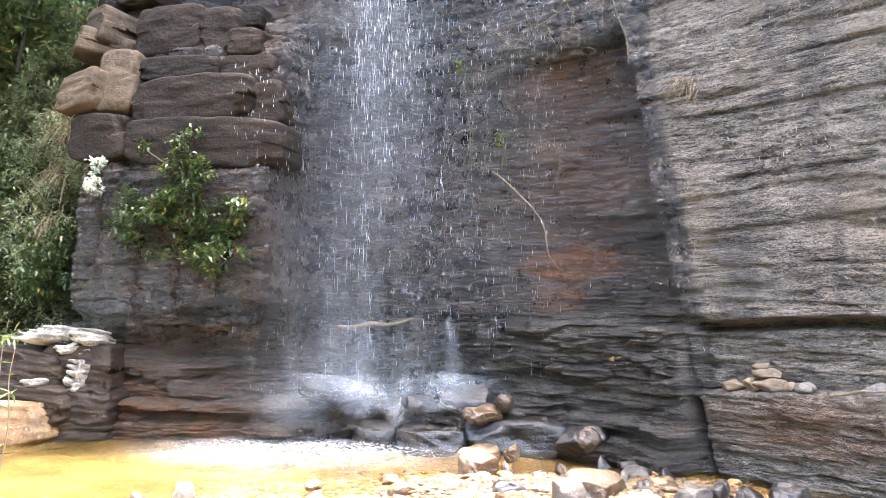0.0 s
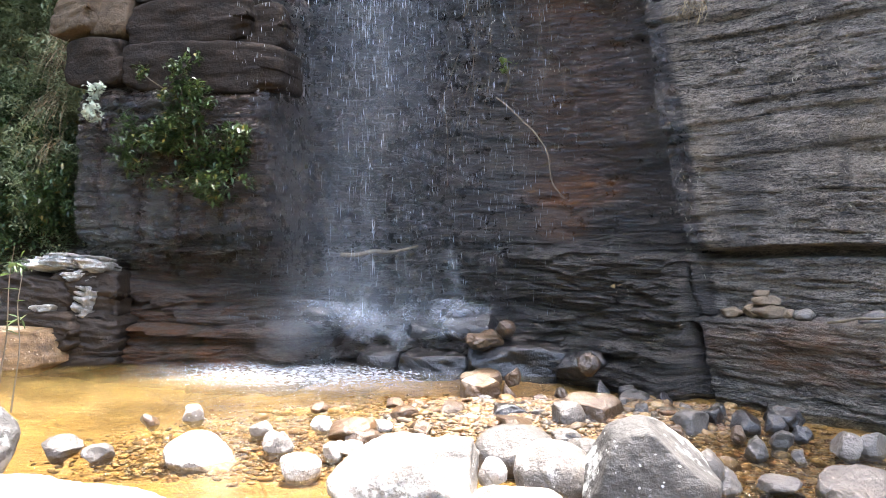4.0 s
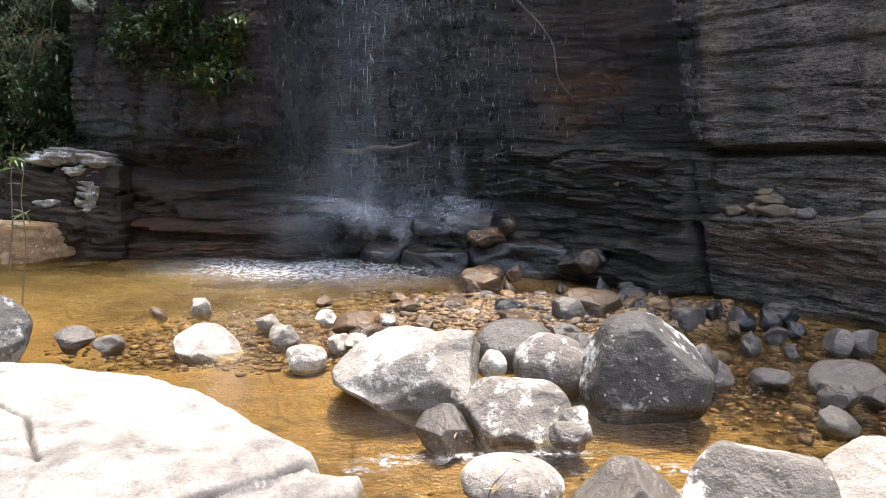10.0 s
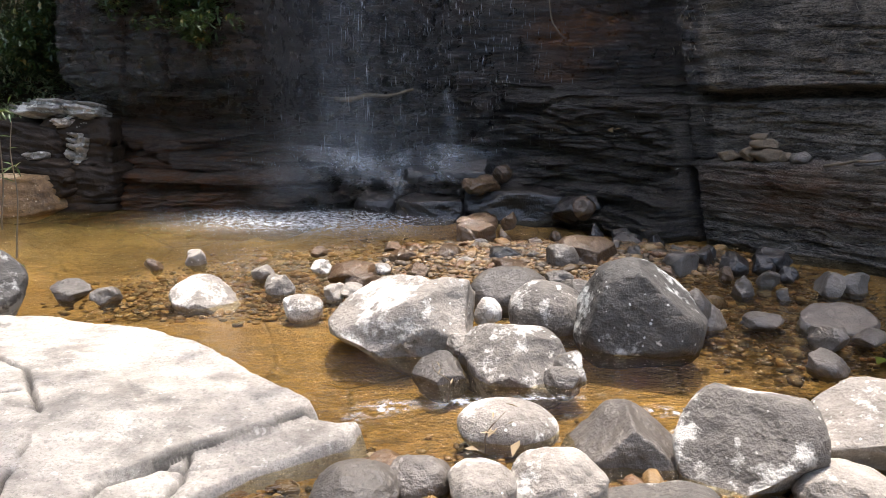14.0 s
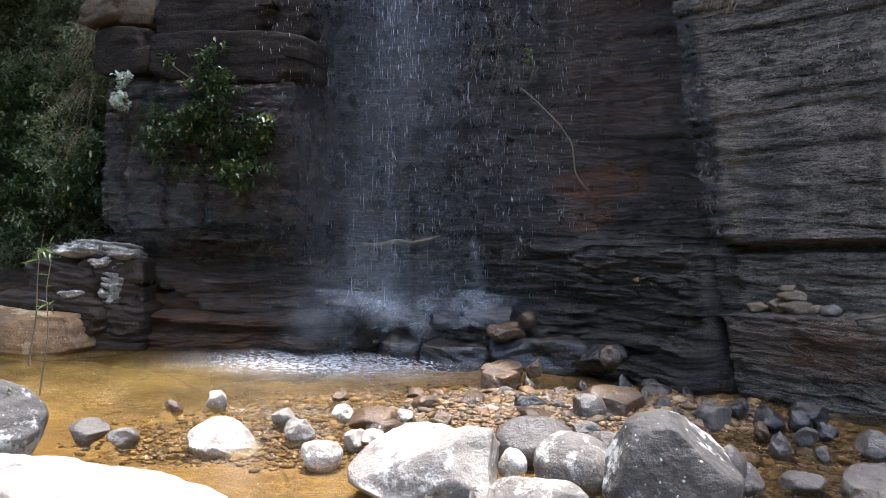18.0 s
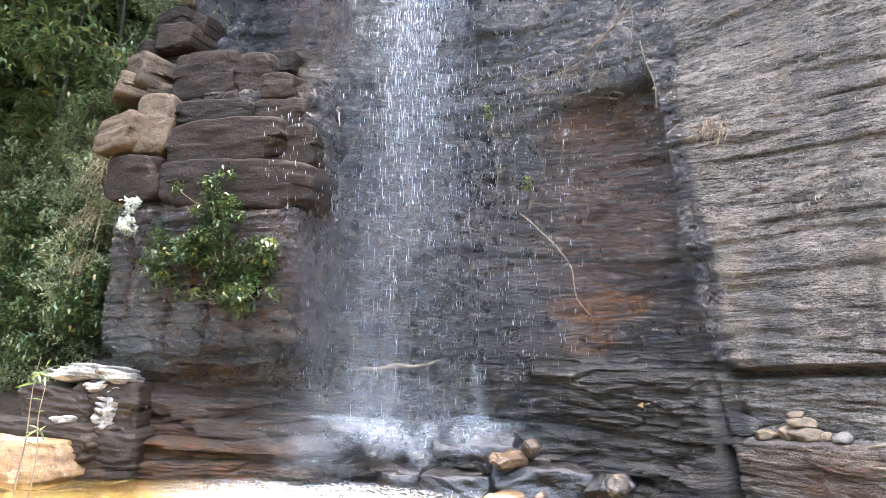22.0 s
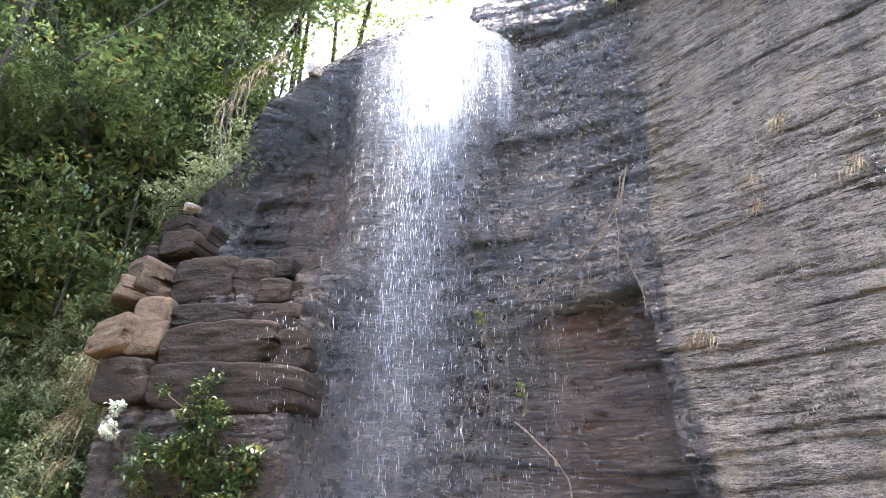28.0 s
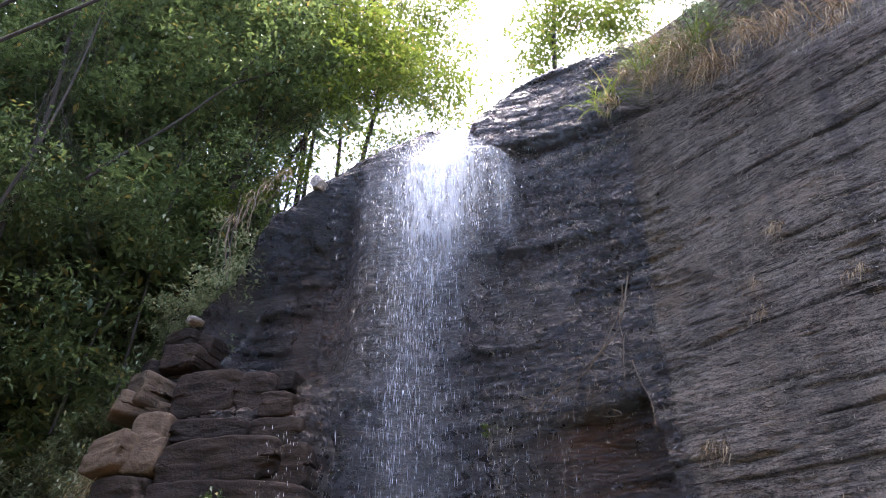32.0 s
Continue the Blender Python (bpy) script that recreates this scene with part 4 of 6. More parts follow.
boulder("boulder", (0.66, 3.84, 0.02), (0.26, 0.28, 0.20), 30, 105, GREY, "small grey boulder wedged beside a larger one", group=G)
boulder("boulder", (0.64, 3.72, -0.01), (0.22, 0.20, 0.18), -15, 135, SLATE, "small rounded stone beside a layered boulder", group=G, cuts=4)
boulder("boulder", (-0.01, 3.78, 0.01), (0.32, 0.28, 0.24), -14, 106, SLATE, "small angular grey boulder with a pale top", group=G, cuts=1, sharp=0.9, planes=[((-0.35, -0.45, 0.82), 0.34), ((0.6, -0.55, 0.1), 0.45), ((-0.5, -0.8, -0.2), 0.5), ((0.5, -0.2, 0.8), 0.4)])
boulder("boulder", (0.09, 4.06, 0.08), (0.15, 0.14, 0.14), 10, 136, PALE, "small buff stone tucked under a large boulder", group=G, cuts=5)
boulder("boulder", (0.30, 3.20, 0.00), (0.48, 0.36, 0.25), 4, 107, PALE, "smooth buff boulder at the stream's edge", group=G, tip=(0, 6), cuts=2, sharp=1.05, rough=0.025)
boulder("boulder", (0.80, 2.93, -0.02), (0.60, 0.46, 0.46), -20, 108, SLATE, "angular grey boulder with a dark shaded face", group=G, cuts=1, planes=[((0.30, -0.92, 0.22), 0.40), ((0.70, 0.1, 0.70), 0.48), ((-0.66, -0.25, 0.70), 0.50), ((0.9, -0.3, -0.2), 0.66)])
boulder("boulder", (1.30, 2.86, 0.04), (0.66, 0.58, 0.62), 14, 109, GREY, "rounded grey boulder speckled with lichen", group=G, cuts=2, sharp=0.97, rough=0.035, planes=[((-0.62, -0.42, 0.66), 0.60), ((0.92, -0.35, 0.1), 0.68), ((0.25, 0.2, 0.95), 0.74), ((0.1, -0.85, -0.5), 0.7)])
boulder("boulder", (1.86, 2.97, 0.05), (0.62, 0.55, 0.50), -16, 110, PALE, "bleached rounded boulder on the bank", group=G, cuts=2, sharp=0.97, planes=[((-0.35, -0.35, 0.86), 0.62), ((0.75, -0.2, 0.6), 0.6), ((0.0, -0.9, -0.35), 0.66)])
boulder("boulder", (0.44, 2.66, 0.02), (0.40, 0.36, 0.30), 10, 111, PALE, "buff boulder on the near bank", group=G, cuts=3, sharp=0.95)
boulder("boulder", (0.14, 2.62, 0.01), (0.32, 0.30, 0.26), 40, 112, PALE, "small pale boulder on the near bank", group=G, cuts=5)
boulder("boulder", (-0.10, 2.72, 0.01), (0.27, 0.25, 0.22), 15, 113, SLATE, "small smooth grey boulder on the bank", group=G, cuts=3, sharp=0.97)
boulder("boulder", (-0.33, 2.60, 0.03), (0.34, 0.32, 0.22), 5, 114, SLATE, "flat greenish grey boulder on the bank", group=G, cuts=4)
boulder("boulder", (-0.26, 2.80, 0.02), (0.24, 0.20, 0.12), -12, 137, BROWN, "flat reddish stone on the near bank", group=G, cuts=6)
boulder("boulder", (1.55, 2.60, 0.01), (0.42, 0.34, 0.22), 5, 115, PALE, "pale flat boulder at the bank's edge", group=G, cuts=3, sharp=0.95)
boulder("boulder", (0.82, 2.55, -0.02), (0.48, 0.32, 0.22), -5, 116, GREY, "low grey boulder on the near bank", group=G, cuts=4)
boulder("boulder", (0.47, 5.10, 0.07), (0.58, 0.44, 0.40), 8, 117, SLATE, "smooth dark grey boulder behind pale ones", group=G, cuts=2, sharp=0.98, rough=0.03)
boulder("boulder", (0.29, 4.62, 0.09), (0.19, 0.17, 0.20), 12, 118, PALE, "small pale stone wedged between boulders", group=G, cuts=4)
boulder("boulder", (0.95, 4.90, 0.10), (0.36, 0.36, 0.36), 12, 119, SLATE, "dull grey boulder behind a larger one", group=G, cuts=3)
boulder("boulder", (1.62, 4.62, 0.10), (0.20, 0.22, 0.28), 12, 120, SLATE, "smooth grey stone beside a dark boulder", group=G, cuts=2, sharp=1.0)
boulder("boulder", (-1.72, 5.22, 0.02), (0.54, 0.42, 0.32), -6, 121, PALE, "pale rounded boulder standing in shallow water", group=G, tip=(0, 8), cuts=2, sharp=0.96, planes=[((-0.5, -0.5, 0.7), 0.6), ((0.6, -0.4, 0.7), 0.56)])
boulder("boulder", (-0.95, 4.86, 0.04), (0.27, 0.24, 0.22), 10, 122, PALE, "small white boulder in shallow water", group=G, cuts=3, sharp=0.97)
boulder("boulder", (-3.12, 4.80, 0.20), (0.70, 0.55, 0.66), 10, 123, BASALT, "mossy dark grey boulder with grass on its side", group=G, cuts=4, sharp=0.95, planes=[((0.5, -0.5, 0.7), 0.66)])
boulder("boulder", (-5.14, 8.80, 0.26), (1.75, 0.95, 0.64), 4, 124, OCHRE, "low ochre slab boulder at the pool's far edge, painted as if sunlit", group=G, cuts=2, sharp=0.95, rough=0.04,
        planes=[((0.05, -0.15, 1.0), 0.55), ((0.15, -0.98, 0.1), 0.62), ((0.9, -0.35, 0.15), 0.74), ((-0.3, -0.6, 0.7), 0.66)])
boulder("boulder", (-0.12, 8.44, 0.07), (0.84, 0.56, 0.42), 5, 125, DARK, "wet black boulder under the fall", group=G, cuts=3, sharp=0.95, planes=[((0.0, -0.2, 1.0), 0.55), ((0.0, -1.0, 0.2), 0.6)])
boulder("boulder", (-0.76, 8.72, 0.07), (0.56, 0.42, 0.42), -5, 126, DARK, "wet dark boulder in the splash", group=G, cuts=3, sharp=0.95, planes=[((0.0, -0.2, 1.0), 0.5)])
boulder("boulder", (0.86, 8.42, 0.14), (1.30, 0.66, 0.58), -8, 127, DARK, "wet dark boulder at the ledge's foot", group=G, cuts=4, sharp=0.92, planes=[((0.1, -0.3, 1.0), 0.6), ((0.0, -1.0, 0.1), 0.6)])
boulder("boulder", (-1.48, 9.0, 0.58), (0.46, 0.34, 0.20), 8, 132, DARK, "wet black rock on the ledge under the fall", group=G)
boulder("boulder", (-0.30, 8.86, 0.38), (0.42, 0.34, 0.32), -12, 133, DARK, "wet black rock on the ledge under the fall", group=G)
boulder("boulder", (0.32, 8.78, 0.40), (0.85, 0.5, 0.40), 4, 134, DARK, "wet dark rock on the ledge beside the fall", group=G)
boulder("boulder", (1.45, 8.05, 0.12), (0.60, 0.5, 0.40), -14, 138, DARK, "wet dark rock at the cliff's foot", group=G)
boulder("boulder", (0.42, 8.36, 0.36), (0.46, 0.34, 0.24), 15, 128, BROWN, "orange brown boulder on the wet ledge", group=G, cuts=7, sharp=0.85, rough=0.1, planes=[((0.1, -0.3, 0.9), 0.6)])
boulder("boulder", (0.66, 8.46, 0.48), (0.26, 0.24, 0.22), -20, 139, BROWN, "small orange stone on the wet ledge", group=G, cuts=4)
boulder("boulder", (1.46, 7.66, 0.22), (0.24, 0.22, 0.26), -20, 140, BROWN, "ochre stone standing on the gravel by the ledge", group=G, cuts=3)
boulder("boulder", (0.32, 7.05, 0.09), (0.38, 0.34, 0.30), -5, 129, BROWN, "reddish brown boulder on the gravel", group=G, cuts=2, sharp=0.94, planes=[((0.0, -0.3, 1.0), 0.5), ((-0.5, -0.85, 0.1), 0.55), ((0.7, -0.7, 0.0), 0.6)])
boulder("boulder", (0.34, 7.30, 0.13), (0.42, 0.30, 0.26), 8, 141, BROWN, "brown flat-topped boulder behind a reddish one", group=G, cuts=3, planes=[((0.0, -0.2, 1.0), 0.5)])
boulder("boulder", (0.66, 7.32, 0.15), (0.17, 0.17, 0.20), 8, 142, BROWN, "small pinkish stone with a white side", group=G, cuts=4)
boulder("boulder", (1.22, 6.14, 0.09), (0.54, 0.42, 0.34), -4, 130, BROWN, "brown flat-topped boulder on the gravel bar", group=G, cuts=2, sharp=0.92, planes=[((0.1, -0.25, 1.0), 0.5), ((-0.3, -0.95, 0.1), 0.55), ((0.75, -0.65, 0.0), 0.6)])
boulder("boulder", (0.98, 6.05, 0.07), (0.28, 0.28, 0.30), 14, 143, SLATE, "grey-brown boulder leaning on a brown one", group=G, cuts=3)
boulder("boulder", (2.55, 4.62, 0.01), (0.54, 0.40, 0.24), 14, 131, SLATE, "flat grey slab stone in shallow water", group=G, cuts=2, planes=[((-0.15, -0.3, 0.95), 0.4)])

STONES = [
    (0.55, 6.28, 0.34, 0.15, 4), (-0.63, 5.62, 0.34, 0.15, 0), (-0.66, 5.30, 0.22, 0.11, 1), (2.76, 6.1, 0.3, 0.18, 4), (3.04, 5.38, 0.26, 0.17, 2), (-2.42, 5.22, 0.24, 0.14, 2), (0.52, 6.02, 0.40, 0.14, 0), (-1.22, 5.42, 0.25, 0.18, 1), (-0.70, 5.72, 0.42, 0.16, 0), (-0.80, 5.30, 0.22, 0.12, 1), (-2.12, 6.30, 0.24, 0.16, 1),
    (-2.42, 6.12, 0.17, 0.12, 3), (-2.72, 5.32, 0.28, 0.16, 2), (1.72, 4.62, 0.27, 0.18, 2), (2.30, 4.25, 0.30, 0.16, 2), (2.05, 4.62, 0.28, 0.10, 2),
    (2.10, 3.86, 0.25, 0.14, 2), (2.20, 5.32, 0.21, 0.15, 2), (2.85, 5.32, 0.24, 0.18, 2), (1.95, 5.95, 0.30, 0.20, 2), (2.42, 6.02, 0.32, 0.18, 4),
    (1.46, 7.05, 0.21, 0.20, 4), (0.58, 7.02, 0.16, 0.20, 3), (1.72, 6.70, 0.30, 0.18, 4),
    (1.55, 5.52, 0.30, 0.22, 2), (1.35, 5.70, 0.22, 0.18, 2), (2.62, 5.98, 0.20, 0.16, 4), (2.2, 6.15, 0.24, 0.2, 4), (1.62, 6.22, 0.2, 0.18, 4),
    (0.9, 5.62, 0.26, 0.12, 2), (-0.2, 5.9, 0.22, 0.12, 0), (-0.35, 6.3, 0.25, 0.14, 0), (0.05, 6.45, 0.3, 0.14, 3), (-1.0, 6.05, 0.22, 0.13, 1),
    (-1.45, 5.85, 0.2, 0.13, 1), (2.55, 4.25, 0.2, 0.12, 2), (2.75, 4.05, 0.24, 0.14, 2), (-0.45, 6.75, 0.26, 0.1, 0), (0.75, 6.6, 0.22, 0.12, 3),
    (1.05, 6.55, 0.24, 0.14, 4), (-1.1, 6.6, 0.2, 0.08, 0), (1.25, 6.75, 0.22, 0.16, 3), (1.5, 6.45, 0.26, 0.18, 2), (1.85, 6.45, 0.18, 0.14, 3), (2.1, 6.55, 0.16, 0.12, 2), (1.35, 6.35, 0.18, 0.12, 3),
    (1.0, 6.3, 0.2, 0.13, 2), (0.78, 6.25, 0.17, 0.12, 2), (0.35, 6.7, 0.2, 0.14, 2), (1.7, 6.95, 0.22, 0.18, 4), (1.95, 6.75, 0.2, 0.16, 4), (2.3, 6.35, 0.18, 0.14, 4), (1.78, 5.75, 0.17, 0.12, 3), (0.2, 6.2, 0.16, 0.1, 1), (-0.5, 5.95, 0.15, 0.1, 1),
    (2.25, 5.75, 0.15, 0.12, 3), (2.5, 5.55, 0.18, 0.13, 2), (2.7, 5.7, 0.16, 0.12, 4), (2.05, 6.15, 0.15, 0.12, 2), (1.45, 6.05, 0.14, 0.1, 3), (1.15, 6.4, 0.15, 0.11, 4), (0.85, 6.8, 0.16, 0.13, 3), (1.6, 6.6, 0.14, 0.11, 3), (1.1, 7.1, 0.17, 0.14, 3), (2.45, 5.2, 0.14, 0.1, 2),
]
KINDS = [(BROWN, "brown water-worn stone on the gravel bar"), (PALE, "pale sun-bleached stone in the shallows"), (SLATE, "dull grey stone in shallow water"),
         (BROWN, "reddish stone among wet gravel"), (DARK, "dark wet stone at the cliff's foot")]
for i, (x, y, w, h, k) in enumerate(STONES):
    boulder("stone", (x, y, h * 0.22), (w, w * 0.78, h * 1.25), (i * 47) % 180, 300 + i, KINDS[k][0], KINDS[k][1], "stone", "stones on the gravel bar", 4, 13, 0.07)

SHELF = stone_material("fallen_dry_stone", (0.060, 0.042, 0.026), (0.25, 0.18, 0.11), None, 0.8, 0.0, 0.3)
# stack of stones on the shelf of the dry wall
for i, (u, z, w, h) in enumerate([(18.82, 0.83, 0.22, 0.13), (18.98, 0.83, 0.30, 0.14), (18.95, 0.93, 0.24, 0.10), (18.9, 1.0, 0.17, 0.07), (19.15, 0.82, 0.16, 0.1),
                                  (19.28, 0.83, 0.22, 0.12), (18.6, 0.81, 0.24, 0.1), (19.85, 0.84, 0.22, 0.15), (20.1, 0.83, 0.25, 0.13)]):
    p = on_wall(u, z, 0.05)
    boulder("shelf_stone", p, (w * 1.1, w * 0.85, h * 1.15), 40 - i * 31, 400 + i, (SHELF if i in (0, 1, 2, 3, 4, 6) else SLATE), "angular fallen stone resting on the cliff shelf", "stone", "stones on the shelf", 3, 9)

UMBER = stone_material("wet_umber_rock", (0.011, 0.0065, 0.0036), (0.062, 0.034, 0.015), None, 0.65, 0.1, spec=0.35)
# tiered rock at the pool's far end, its sun patches made as pale blocks
TIER = stone_material("painted_sun_patch_rock", (0.10, 0.085, 0.070), (0.55, 0.50, 0.43), (0.75, 0.72, 0.66), 0.3, 0.4, 0.2, 3.0)
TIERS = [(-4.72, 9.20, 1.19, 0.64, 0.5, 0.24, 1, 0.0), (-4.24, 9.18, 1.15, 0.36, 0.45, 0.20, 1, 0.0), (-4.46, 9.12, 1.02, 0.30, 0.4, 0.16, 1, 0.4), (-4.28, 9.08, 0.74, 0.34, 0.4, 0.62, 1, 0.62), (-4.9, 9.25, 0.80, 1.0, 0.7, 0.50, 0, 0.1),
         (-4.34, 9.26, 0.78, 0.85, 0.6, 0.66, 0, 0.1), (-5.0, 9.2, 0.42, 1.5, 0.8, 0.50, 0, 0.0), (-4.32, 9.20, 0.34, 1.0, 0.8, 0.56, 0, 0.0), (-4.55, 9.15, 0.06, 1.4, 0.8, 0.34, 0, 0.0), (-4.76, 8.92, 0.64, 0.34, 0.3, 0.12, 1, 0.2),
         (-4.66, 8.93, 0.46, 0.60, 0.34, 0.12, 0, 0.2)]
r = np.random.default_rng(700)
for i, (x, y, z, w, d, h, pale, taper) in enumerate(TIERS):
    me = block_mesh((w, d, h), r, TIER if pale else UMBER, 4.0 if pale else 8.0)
    v = np.array([p.co[:] for p in me.vertices])
    bed = plates(v[:, 0] * 3 + i, v[:, 2] * 26 + v[:, 0] * 2, 9 + i)[0] - 0.5 + 0.6 * (fbm(v[:, 0] * 9, v[:, 2] * 14 + i, 3, 19) - 0.5)
    v = v + (1.0 if pale else 0.35) * np.stack([0.09 * bed * np.sign(v[:, 0]), 0.12 * bed * np.sign(v[:, 1]), 0.03 * bed], 1)
    v[:, 0] *= 1 - taper * smooth(0.5 * h, -0.5 * h, v[:, 2])
    me.vertices.foreach_set("co", v.astype(np.float32).ravel())
    ob = new("rock_block", me)
    ob.matrix_basis = pose(x, y, z, -10 if pale else 0, 4 * math.sin(i * 2.1), -12 + 7 * (i % 3))
    ob.parent = cliff


# ---- the broad flat slab beside the stream ----
def build_slab():
    ring = np.array([(-3.55, 4.75), (-2.56, 4.56), (-1.83, 4.38), (-1.42, 4.12), (-1.12, 3.80), (-0.86, 3.50), (-0.60, 3.29), (-0.62, 3.21), (-0.37, 3.16), (-0.42, 2.99), (-0.70, 2.78), (-0.95, 2.54),
                     (-1.0, 2.1), (-1.1, 1.3), (-2.2, 0.8), (-4.0, 1.2), (-4.9, 2.6), (-4.5, 4.2)])
    xs, ys = np.arange(-3.6, -0.1, 0.011), np.concatenate([np.arange(0.6, 2.2, 0.05), np.arange(2.2, 5.1, 0.011)])
    x, y = np.meshgrid(xs, ys)
    x2, y2 = x + 0.06 * (fbm(x * 4, y * 4, 4, 5) - 0.5), y + 0.06 * (fbm(x * 4, y * 4, 4, 6) - 0.5)
    sd, ins = np.full(x.shape, 9.0), np.zeros(x.shape, bool)
    for (ax, ay), (bx, by) in zip(ring, np.roll(ring, -1, 0)):
        t = np.clip(((x2 - ax) * (bx - ax) + (y2 - ay) * (by - ay)) / ((bx - ax) ** 2 + (by - ay) ** 2), 0, 1)
        sd = np.minimum(sd, np.hypot(x2 - ax - t * (bx - ax), y2 - ay - t * (by - ay)))
        ins ^= ((ay > y2) != (by > y2)) & (x2 < (bx - ax) * (y2 - ay) / (by - ay + 1e-9) + ax)
    sd = np.where(ins, sd, -sd)
    n = fbm(x * 1.1, y * 1.1, 4, 7)
    z = -0.35 + 0.45 * smooth(-0.09, 0.025, sd) + 0.07 * smooth(0, 0.9, sd) + 0.05 * (n - 0.5) + 0.010 * (fbm(x * 4, y * 5, 3, 8) - 0.5) + 0.012 * (plates(x2 * 1.1 + 0.6 * y2, y2 * 2.6, 14)[0] - 0.5) + 0.008 * (plates(x2 * 3, y2 * 6, 15)[0] - 0.5) + 0.008 * (fbm(x * 25, y * 25, 2, 9) - 0.5)
    crack = np.zeros(x.shape)
    for line in ([(-0.60, 3.22), (-0.82, 3.04), (-1.05, 2.84), (-1.3, 2.56), (-1.4, 2.0)], [(-0.72, 2.80), (-0.9, 2.76), (-1.15, 2.74)], [(-1.05, 2.84), (-1.02, 2.66), (-1.06, 2.5)], [(-2.6, 3.9), (-2.1, 3.55), (-1.75, 3.0), (-1.6, 2.4)],
                 [(-3.4, 3.1), (-2.5, 3.05), (-2.0, 3.3)]):
        for (ax, ay), (bx, by) in zip(line[:-1], line[1:]):
            t = np.clip(((x2 - ax) * (bx - ax) + (y2 - ay) * (by - ay)) / ((bx - ax) ** 2 + (by - ay) ** 2), 0, 1)
            q = np.hypot(x2 - ax - t * (bx - ax), y2 - ay - t * (by - ay))
            crack = np.maximum(crack, np.exp(-(q / 0.011) ** 2) * smooth(0.2, 0.5, fbm(x * 4, y * 4, 2, 12)))
    # the lower layer that juts out as a tongue
    step = (x2 + 0.6) * 0.645 - (y2 - 3.22) * 0.764
    z = z - 0.055 * smooth(0, 0.025, step) * smooth(-1.6, -1.0, x2) - 0.05 * smooth(0.36, 0.39, step + 0.1 * fbm(x * 3, y * 3, 2, 13)) * smooth(-1.6, -1.0, x2)
    z = z - 0.05 * crack
    me = mesh_of("slab", np.stack([x, y, z], -1).reshape(-1, 3), grid_faces(*x.shape), SLAB, True, {"crack": crack})
    return thing("rock_slab", me, "broad flat sun-bleached rock slab with cracks beside the stream", "rock slab")


rock_slab = build_slab()

# ---- the fall ----
def fall_line(z):
    """Middle of the fall at height z, and how wide it is."""
    x = np.interp(z, [0.4, 2.5, 5, 8.0, 9.0, 10.2], [-0.95, -0.94, -0.78, -0.48, -0.38, -0.28])
    y = np.interp(z, [0.4, 2.5, 5, 8.0, 8.8, 10.2], [8.85, 8.95, 9.12, 9.28, 9.36, 10.2])
    w = np.interp(z, [0.4, 3, 6, 8.2, 9.0, 10.2], [0.46, 0.40, 0.42, 0.56, 0.50, 0.16])
    return x, y, w


waterfall = base("waterfall", "thin white waterfall breaking into drops in front of the dark cliff", "waterfall", at=(-0.9, 8.8, 0.4))
rng = np.random.default_rng(7)


def streaks(name, c, length, thick, label):
    """Falling drops, each drawn out by its speed into a slender spindle."""
    n = len(c)
    a = rng.uniform(0, 2 * np.pi, n)
    tilt = np.stack([rng.normal(0, 0.05, n), rng.normal(0, 0.05, n), np.ones(n)], 1)
    v = [c + tilt * length[:, None] * 0.5, c - tilt * length[:, None] * 0.5]
    for k in range(3):
        b = a + k * 2 * np.pi / 3
        v.append(c + np.stack([np.cos(b), np.sin(b), 0 * b], 1) * thick[:, None] * 0.5 - tilt * length[:, None] * 0.15)
    v = np.stack(v, 1).reshape(-1, 3)
    i = np.arange(n)[:, None] * 5
    f = np.concatenate([i + t for t in ([0, 2, 3], [0, 3, 4], [0, 4, 2], [1, 3, 2], [1, 4, 3], [1, 2, 4])], 1).reshape(-1, 3)
    ob = part(name, mesh_of(name, v, f, DROPS, True), waterfall, label)
    ob["kind"] = "stuff"


def drops(n, spread, power, threads):
    """Drops that come down in uneven threads and bursts."""
    z = 0.45 + 8.9 * rng.uniform(0, 1, n) ** power
    side = np.where(rng.uniform(0, 1, threads) < 0.6, rng.normal(-0.1, 0.55, threads), rng.normal(0.5, 1.5, threads))
    k = rng.integers(0, threads, n)
    burst = vnoise(z * 1.6 + k * 3.3, k * 1.0, 8) + 0.5 * vnoise(z * 6 + k * 1.7, k * 1.0, 9)
    ok = (burst > 0.72) & (rng.uniform(0, 1, n) < 0.26 + 0.74 * smooth(2.5, 7.5, z))
    z, k = z[ok], k[ok]
    x, y, w = fall_line(z)
    g = (side[k] + rng.normal(0, 0.10, len(z)) * (1 + 0.12 * (9.5 - z))) * spread
    depth = rng.normal(0, 0.14, threads)[k]
    return np.stack([x + g * w, y + depth + rng.normal(0, 0.04, len(z)), z], 1), 9.6 - z


c, fell = drops(11000, 0.92, 0.6, 240)
streaks("drop_veil", c, rng.uniform(0.04, 0.16, len(c)) * (0.5 + 0.18 * fell), rng.uniform(0.003, 0.0075, len(c)), "fine falling drops")
c, fell = drops(1700, 1.1, 0.5, 70)
streaks("large_drop_veil", c, rng.uniform(0.04, 0.10, len(c)) * (0.5 + 0.1 * fell), rng.uniform(0.009, 0.018, len(c)), "larger white falling drops")
n = 2600
z = 7.4 + 2.0 * rng.uniform(0, 1, n)
x, y, w = fall_line(z)
c = np.stack([x + rng.normal(0.05, 0.75, n) * w, y - 0.1 + rng.normal(0, 0.12, n), z], 1)
streaks("lip_burst", c, rng.uniform(0.02, 0.07, n), rng.uniform(0.008, 0.022, n), "sparkling burst of drops below the lip")
